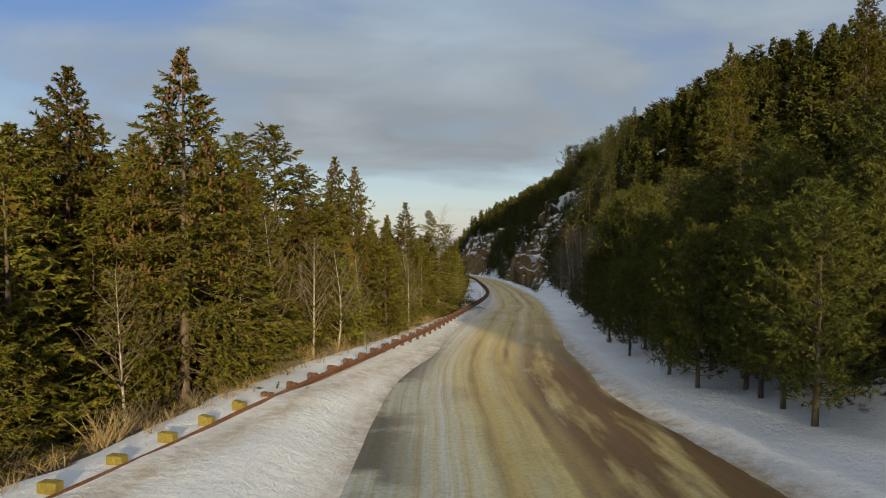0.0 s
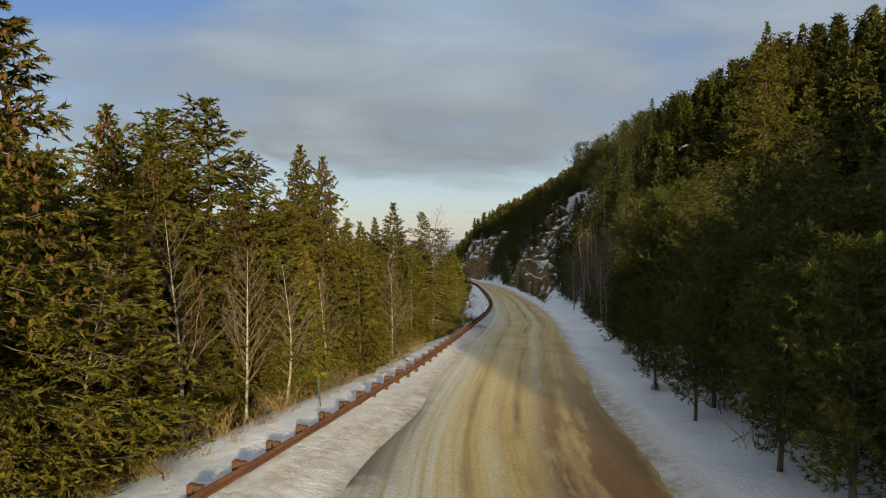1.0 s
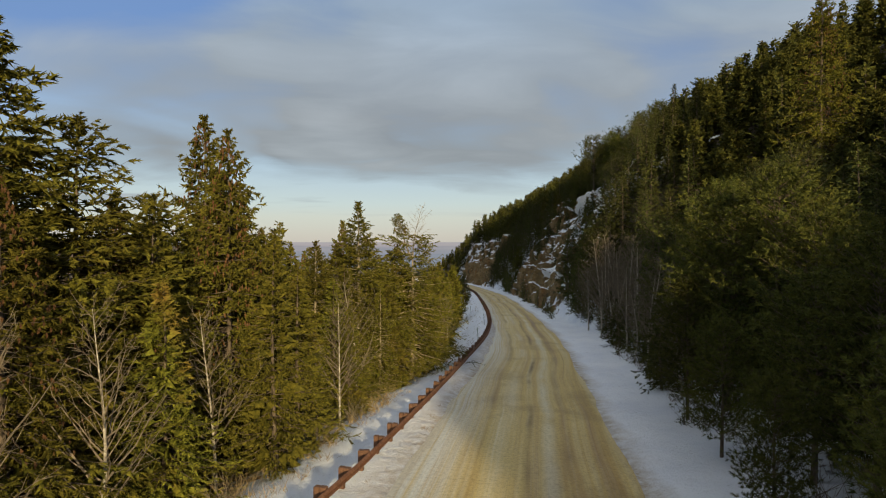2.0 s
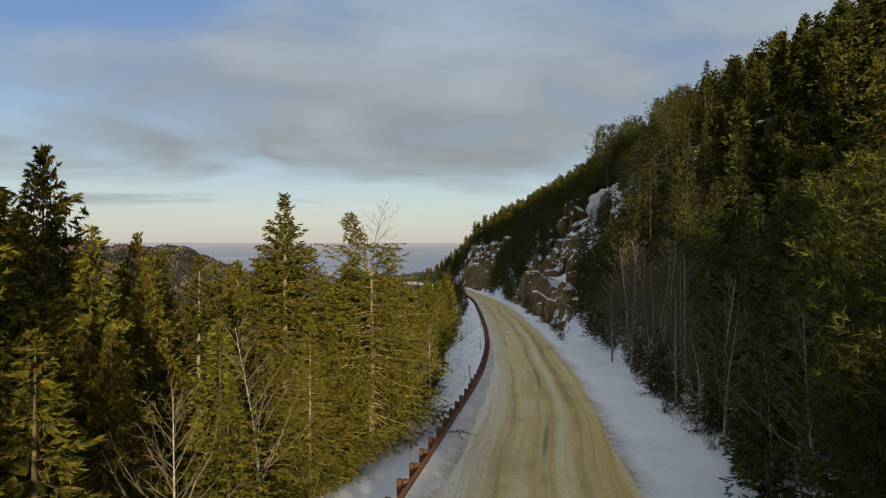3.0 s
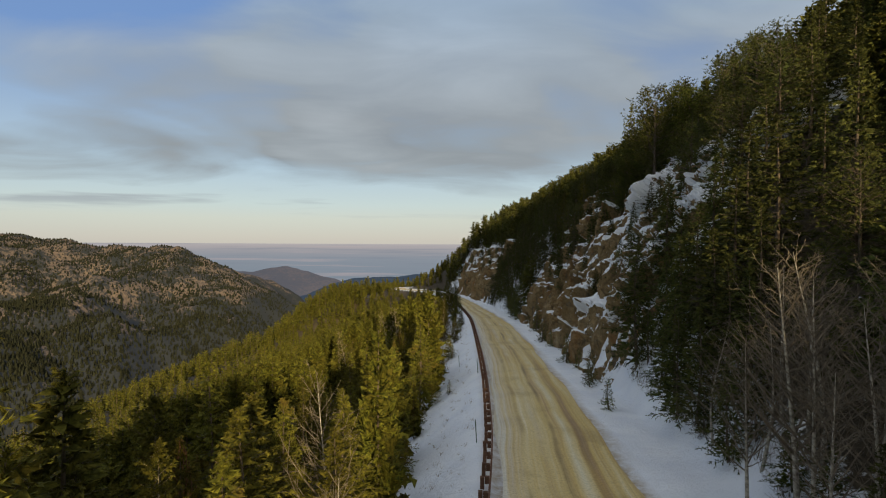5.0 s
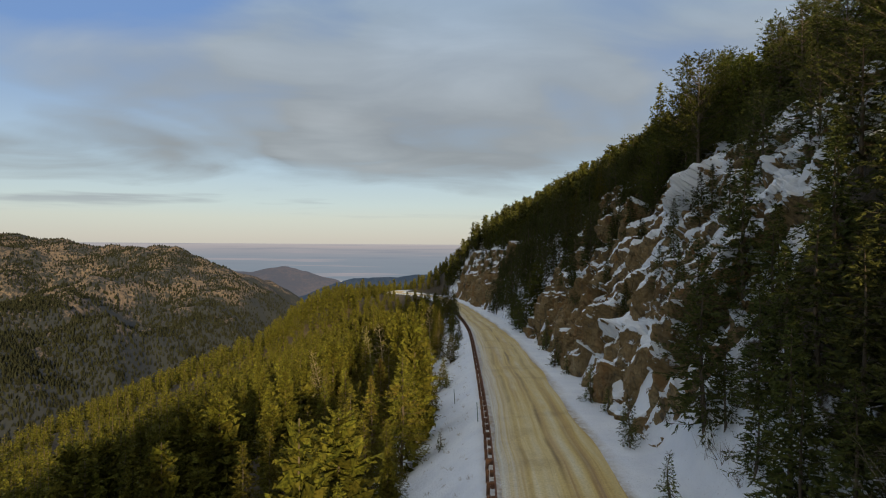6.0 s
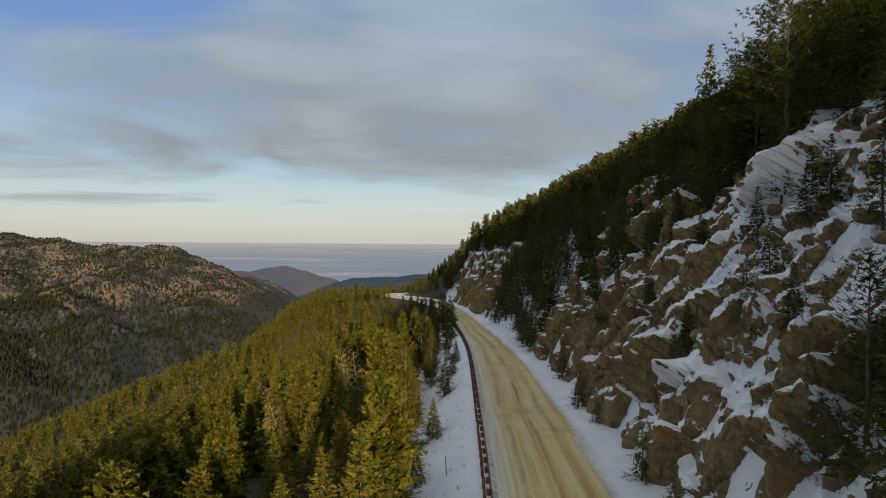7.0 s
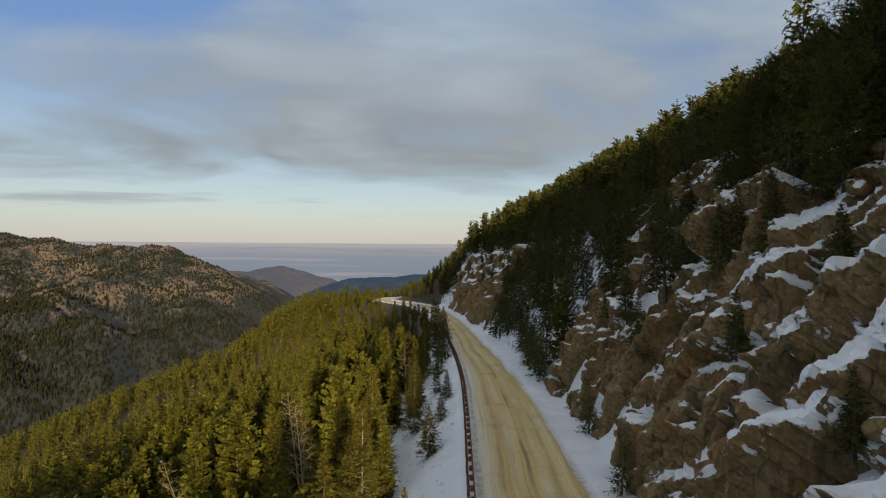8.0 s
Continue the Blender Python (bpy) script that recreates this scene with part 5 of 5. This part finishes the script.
LIGHT_NEAR = [light_conifer(100 + k, 16, 5, 5, "spruce" if k % 2 else "pine") for k in range(6)]
LIGHT_MID = [light_conifer(110 + k, 11, 5, 3, "spruce" if k % 3 else "pine") for k in range(6)]
LIGHT_FAR = [light_conifer(120 + k, 6, 3, 2, "spruce") for k in range(4)]


def rows(points, seed, low, high, wide=(0.85, 1.25)):
    rng = np.random.default_rng(seed)
    z = height(points[:, 0], points[:, 1])
    return [(x, y, h, rng.uniform(low, high), rng.uniform(*wide)) for (x, y), h in zip(points, z)]


def on_hill(d0, d1):
    return lambda yy, d, x, y: (d > np.maximum(np.where(yy < 108, 21.5, d0), 8 + 18 * (bare_rock(yy) > 0.2) * (yy < 210) + 9 * (bare_rock(yy) > 0.2) * (yy > 210))) & (d < d1)


hillside = clear_of(scatter(1, 16000, -30, 75, 12, 440, 2.9, on_hill(8, 62)), 2.2)
woods("front_hillside_forest", rows(hillside[hillside[:, 1] < 128], 2, 6, 9.5, (1.1, 1.6)), LIGHT_FINE, 3, "dense dark pine forest on the steep hillside beside the bend", HILLWOODS)
nose = (hillside[:, 1] > 352) & (hillside[:, 0] < 30)
woods("hillside_forest", rows(hillside[(hillside[:, 1] >= 128) & ~nose], 2, 7.5, 12, (1.0, 1.4)), LIGHT_NEAR, 3, "dense dark conifer forest on the steep hillside", HILLWOODS)
woods("nose_forest", rows(hillside[nose], 7, 3.5, 6.5, (1.0, 1.4)), LIGHT_NEAR, 8, "low golden-lit pines on the spur above the far bend")
woods("ridge_forest", rows(clear_of(scatter(11, 8000, 40, 150, 14, 440, 3.8, on_hill(62, 125)), 2.4), 12, 6, 9.5, (1.05, 1.5)), LIGHT_MID, 13, "conifer forest along the high ridge", HILLWOODS)
slope = clear_of(scatter(4, 12000, -90, 14, 8, 460, 3.5, lambda yy, d, x, y: (-d - by_y(RAIL_OFF, yy) > np.where(yy > 235, 3.0, np.where(yy > 210, 4.2, 6.2))) & (d > -75)), 2.7)
index, side = road_place(slope[:, 0], slope[:, 1])
bend = (ALONG[index] > 225) & (-side < 26)
front = (slope[:, 1] > 95) & (slope[:, 1] < 215) & (-side < 50)
woods("bend_forest", rows(slope[bend], 44, 3.5, 6.5, (1.0, 1.4)), LIGHT_NEAR, 45, "low golden-lit firs on the nose of the bend")
woods("front_slope_forest", rows(slope[front], 5, 5.0, 13.0, (0.9, 1.35)), LIGHT_FINE, 46, "golden-lit slender firs falling away below the guardrail")
woods("slope_forest", rows(slope[~(front | bend)], 5, 6, 11.0, (0.95, 1.35)), LIGHT_NEAR, 6, "golden-lit conifer forest falling away below the road")
woods("lower_forest", rows(scatter(14, 9000, -230, 30, 60, 560, 5.3, lambda yy, d, x, y: (d < -75) & (d > -190)), 15, 8, 12, (1.15, 1.65)), LIGHT_MID, 16, "conifer forest lower on the mountainside")
# Added out of view behind the start, to shade the verge and lower slope.
woods("rear_forest", rows(np.vstack([scatter(17, 1500, -70, 2, -110, 8, 4.5, lambda yy, d, x, y: (-d - by_y(RAIL_OFF, yy) > 5.0) & (d > -70))]), 19, 8, 11.5) + rows(scatter(18, 2500, 10, 50, -60, 13, 3.0, lambda yy, d, x, y: (d > 9.5) & (x > 0.8 * y + 4)), 33, 4.8, 6.4, (1.2, 1.5)), LIGHT_MID, 20, "unseen conifers added behind the start to cast shade")
woods("valley_forest", rows(scatter(7, 6000, -620, -140, 60, 900, 8.5, lambda yy, d, x, y: d < -190), 8, 8, 13, (1.2, 1.7)), LIGHT_FAR, 9, "conifer forest on the lower valley side")


# ---- distance ----
def folds(x, y, size, seed):
    """Ridged unevenness, 0 to 1, for far slopes."""
    out = np.zeros_like(x)
    for k in range(5):
        out += (1 - np.abs(wave(x * 1.0 + 37 * k, y * 0.8 - 19 * k, size / 2 ** k, seed + k * 1.3))) * 0.5 ** k
    return out / 1.9


def far_hill(name, x0, x1, y0, y1, nx, ny, crest, mat, label, front, rear, crest_y, rough, size, seed):
    """A hill whose crest runs along x; crest: rows of x, height; front and rear: slopes."""
    X, Y = np.meshgrid(np.linspace(x0, x1, nx), np.linspace(y0, y1, ny))
    top = np.interp(X, [a for a, b in crest], [b for a, b in crest])
    away = crest_y - Y
    Z = top - np.where(away > 0, away * front, -away * rear)
    Z += rough * (folds(X, Y, size, seed) - 0.72) * smooth(0, 350, np.abs(away) + 60)
    bent = X + 0.35 * away + 70 * wave(X, Y, 160, seed) + 25 * wave(X, Y, 45, seed + 3)
    Z += rough * 0.38 * (np.abs(np.sin(bent / (size * 1.1) * math.pi)) - 0.6) * smooth(20, 420, np.abs(away))
    Z += rough * 0.045 * wave(X, Y, size * 0.09, seed + 6) + rough * 0.02 * wave(X, Y, size * 0.04, seed + 8)
    Z = np.maximum(Z, -345)
    me = mesh_from(name, np.stack([X.ravel(), Y.ravel(), Z.ravel()], 1), grid_faces(ny, nx), mat, True)
    tagged(new(name, me), label, "hill", kind="structure")
    return X, Y, Z


# Haze painted as glow: stronger on each farther hill, bluest on the ridge.
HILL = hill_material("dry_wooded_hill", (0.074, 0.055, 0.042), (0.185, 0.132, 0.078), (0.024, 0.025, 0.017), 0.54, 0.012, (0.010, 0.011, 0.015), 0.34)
BLUE = hill_material("haze_blue_hill", (0.012, 0.014, 0.016), (0.024, 0.025, 0.025), (0.006, 0.008, 0.010), 0.47, 0.010, (0.019, 0.030, 0.047))
PALE_HILL = hill_material("haze_pale_hill", (0.030, 0.024, 0.022), (0.046, 0.036, 0.032), (0.020, 0.020, 0.022), 0.52, 0.006, (0.046, 0.048, 0.060))

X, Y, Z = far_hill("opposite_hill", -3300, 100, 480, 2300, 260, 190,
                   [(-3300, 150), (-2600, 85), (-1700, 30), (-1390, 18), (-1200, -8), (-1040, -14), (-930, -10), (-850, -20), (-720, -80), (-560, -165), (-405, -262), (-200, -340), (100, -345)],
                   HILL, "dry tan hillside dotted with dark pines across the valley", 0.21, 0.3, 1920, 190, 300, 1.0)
rng = np.random.default_rng(31)
n = 190000
A, B, W = rng.uniform(-2300, -250, n), rng.uniform(560, 1960, n), rng.random(n)
thick = 0.46 + 0.36 * wave(A, B, 90.0, 2.0) + 0.26 * wave(A, B, 31.0, 5.0) - 0.10 * (B - 800) / 1100 + 0.9 * (1 - smooth(880, 1330, B + 130 * wave(A, B, 130.0, 7.0)))
J, I = (B - 480) / 1820 * 189, (A + 3300) / 3400 * 259
j, i = J.astype(int), I.astype(int)
fj, fi = J - j, I - i
lie = (Z[j, i] * (1 - fi) + Z[j, i + 1] * fi) * (1 - fj) + (Z[j + 1, i] * (1 - fi) + Z[j + 1, i + 1] * fi) * fj
grow = rng.uniform(5.5, 11.5, n) * (1 - 0.35 * smooth(1500, 1900, B))
keep = (W < thick) & (lie > -335)
spots = np.stack([A, B, lie - 0.5, grow, rng.uniform(1.1, 1.7, n)], 1)[keep][:95000]
TINY = [tiny_conifer(140 + k) for k in range(4)]
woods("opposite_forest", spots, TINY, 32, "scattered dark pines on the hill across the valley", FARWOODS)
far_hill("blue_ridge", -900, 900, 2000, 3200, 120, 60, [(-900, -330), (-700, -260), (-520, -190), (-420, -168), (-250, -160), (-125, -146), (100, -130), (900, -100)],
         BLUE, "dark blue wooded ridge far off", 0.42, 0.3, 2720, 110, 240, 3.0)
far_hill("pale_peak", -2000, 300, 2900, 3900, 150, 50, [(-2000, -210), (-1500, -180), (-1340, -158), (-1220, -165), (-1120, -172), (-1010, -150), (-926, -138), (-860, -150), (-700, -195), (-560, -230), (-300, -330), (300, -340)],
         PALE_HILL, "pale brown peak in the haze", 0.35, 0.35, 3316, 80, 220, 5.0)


def build_plain():
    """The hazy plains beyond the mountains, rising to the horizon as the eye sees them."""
    ys = np.linspace(3500, 4880, 40)
    xs = np.linspace(-4900, 4900, 60)
    X, Y = np.meshgrid(xs, ys)
    Z = np.interp(Y, [3500, 4880], [-235, -24])
    mat, nodes, links, shader, place = material("glowing_haze_plains", 1.0, 0.0)
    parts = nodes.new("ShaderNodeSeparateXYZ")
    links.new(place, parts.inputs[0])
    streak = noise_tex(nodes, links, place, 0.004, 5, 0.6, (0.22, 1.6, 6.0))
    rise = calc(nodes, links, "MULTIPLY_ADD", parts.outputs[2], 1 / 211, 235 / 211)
    # Painted haze: the sheet only glows, paler towards the horizon.
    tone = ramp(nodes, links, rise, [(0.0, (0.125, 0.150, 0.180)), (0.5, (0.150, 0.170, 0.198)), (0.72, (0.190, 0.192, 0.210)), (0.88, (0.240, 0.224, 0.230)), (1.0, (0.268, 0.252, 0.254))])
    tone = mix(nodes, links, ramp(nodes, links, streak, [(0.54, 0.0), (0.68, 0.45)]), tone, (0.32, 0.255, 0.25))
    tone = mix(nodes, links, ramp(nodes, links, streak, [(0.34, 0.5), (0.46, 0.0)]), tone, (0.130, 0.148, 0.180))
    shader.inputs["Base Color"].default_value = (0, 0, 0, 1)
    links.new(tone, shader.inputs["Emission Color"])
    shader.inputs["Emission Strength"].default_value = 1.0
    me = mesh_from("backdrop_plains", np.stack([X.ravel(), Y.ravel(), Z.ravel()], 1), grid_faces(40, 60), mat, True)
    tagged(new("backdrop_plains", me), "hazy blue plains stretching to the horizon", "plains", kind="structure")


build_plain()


# ---- guard rail and small things ----
def box_mesh(name, sx, sy, sz, mat, bevel=0.015):
    bm = bmesh.new()
    bmesh.ops.create_cube(bm, size=1.0, matrix=Matrix.Diagonal((sx, sy, sz, 1)))
    bmesh.ops.bevel(bm, geom=bm.edges[:], offset=bevel, segments=1, affect="EDGES")
    me = bpy.data.meshes.new(name)
    bm.to_mesh(me)
    bm.free()
    me.materials.append(mat)
    return me


def build_guardrail():
    root = new("guardrail")
    tagged(root, "rust-brown steel guardrail on dark timber posts", "guardrail")
    off = by_y(RAIL_OFF, LINE[:, 1])
    track = LINE - RIGHT * off[:, None]
    keep = (LINE[:, 1] > 2) & (LINE[:, 1] < 245)
    track, base = track[keep], ROAD_Z[keep]
    run = np.concatenate([[0], np.cumsum(np.linalg.norm(np.diff(track, axis=0), axis=1))])
    way = unit(np.gradient(track, axis=0))
    right = np.stack([way[:, 1], -way[:, 0]], 1)
    top = base + 0.80 - 0.04 * (1 - smooth(16, 30, track[:, 1]))
    # W-shaped beam: across, height below the top
    face = [(0.0, 0.0), (0.035, -0.02), (0.08, -0.075), (0.08, -0.10), (0.01, -0.145), (0.01, -0.165), (0.08, -0.21), (0.08, -0.235), (0.035, -0.29), (0.0, -0.31)]
    loop = face + [(a - 0.012, b) for a, b in reversed(face)]
    verts = []
    for k in range(len(track)):
        for a, b in loop:
            p = track[k] + right[k] * a
            verts.append((p[0], p[1], top[k] + b))
    n = len(loop)
    faces = [(k * n + j, k * n + (j + 1) % n, (k + 1) * n + (j + 1) % n, (k + 1) * n + j) for k in range(len(track) - 1) for j in range(n)]
    part("rail", mesh_from("rail", verts, faces, RUST), RUST, root, "rusted corrugated steel beam")
    post = box_mesh("post", 0.20, 0.20, 1.45, TIMBER)
    block = box_mesh("block", 0.22, 0.20, 0.36, TIMBER)
    ypost = box_mesh("post", 0.24, 0.24, 1.45, YELLOW)
    yblock = box_mesh("block", 0.26, 0.24, 0.36, YELLOW)
    s = 0.4
    rng = np.random.default_rng(9)
    while s < run[-1]:
        x, y = np.interp(s, run, track[:, 0]), np.interp(s, run, track[:, 1])
        wx, wy = np.interp(s, run, way[:, 0]), np.interp(s, run, way[:, 1])
        z = np.interp(s, run, top)
        turn = math.atan2(wy, wx) - math.pi / 2
        yellow = y < 21
        for name, me, d, dz in (("post", ypost if yellow else post, 0.36, -0.56 if yellow else -0.69), ("block", yblock if yellow else block, 0.13, -0.02 if yellow else -0.15)):
            o = part(name, me, TIMBER, root, "faded yellow timber " + name if yellow else "")
            o.matrix_basis = Matrix.Translation((x - wy * d, y + wx * d, z + dz + rng.uniform(-0.02, 0.03) + 0.03)) @ Euler((rng.normal() * 0.02, rng.normal() * 0.03, turn)).to_matrix().to_4x4()
        s += 1.905


build_guardrail()

for x, y in [(-4.9, 36.3), (5.4, 83), (7.3, 103), (6.9, 139), (8.6, 127)]:
    root = new("marker_stake", box_mesh("marker_stake", 0.06, 0.03, 1.8, GREEN, 0.006))
    root.matrix_basis = pose(x, y, ground_at(x, y) + 0.6, 3, -5, 20)
    tagged(root, "thin dark green marker stake leaning in the snow", "stake", "marker stakes")


def boulder(seed):
    bm = bmesh.new()
    bmesh.ops.create_icosphere(bm, subdivisions=3, radius=1.0)
    rng = np.random.default_rng(seed)
    planes = unit(rng.normal(size=(11, 3)))
    for v in bm.verts:
        n = np.array(v.co)
        cut = min(0.78 / max(0.2, float(n @ p)) for p in planes)
        v.co *= min(1.0, cut) * (1 + 0.04 * noise.noise(v.co * 3))
        v.co.z *= 0.72
    bm.normal_update()
    caps = [v.normal.z + 0.25 * noise.noise(v.co * 2) - 0.15 for v in bm.verts]
    me = bpy.data.meshes.new("boulder")
    bm.to_mesh(me)
    bm.free()
    col = me.color_attributes.new("cover", "FLOAT_COLOR", "POINT")
    col.data.foreach_set("color", [c for v in caps for c in (v, 0.0, 0.0, 1.0)])
    me.materials.append(ROCK)
    return me


STONES = [boulder(k) for k in range(5)]
rng = np.random.default_rng(55)
for k, (x, y) in enumerate(scatter(41, 2500, 20, 60, 108, 210, 2.2, lambda yy, d, x, y: (d > 21) & (d < 37))[:90]):
    size = rng.uniform(0.5, 1.7)
    ob = new("boulder", STONES[k % 5])
    ob.matrix_basis = pose(x, y, ground_at(x, y) + 0.15 * size, rng.uniform(-25, 25), rng.uniform(-25, 25), rng.uniform(0, 360)) @ Matrix.Diagonal((size, size * rng.uniform(0.8, 1.3), size, 1))
    tagged(ob, "weathered brown boulder half buried in the snowy slope", "boulder", "boulders over the rock face")

for k, (x, y) in enumerate(scatter(42, 3000, 18, 50, 120, 150, 1.3, lambda yy, d, x, y: (d > 10.5) & (d < 24))[:110]):
    size = rng.uniform(0.25, 0.85)
    ob = new("stone", STONES[k % 5])
    ob.matrix_basis = pose(x, y, ground_at(x, y) + 1.75, rng.uniform(-35, 35), rng.uniform(-35, 35), rng.uniform(0, 360)) @ Matrix.Diagonal((size, size * rng.uniform(0.8, 1.6), size * 1.1, 1))
    tagged(ob, "angular brown stone poking out of the snow on the rock face", "stone", "stones on the rock face")

for ob in (*SPRUCES, *TALLS, *HEROES, *FULLS, *BROADS, *PINES, *THIN, *MIDS, *DARKS, *ASPENS, *SNAGS, *SEEDLINGS, *SHRUBS):
    for o in (*ob.children_recursive, ob):
        bpy.data.objects.remove(o)
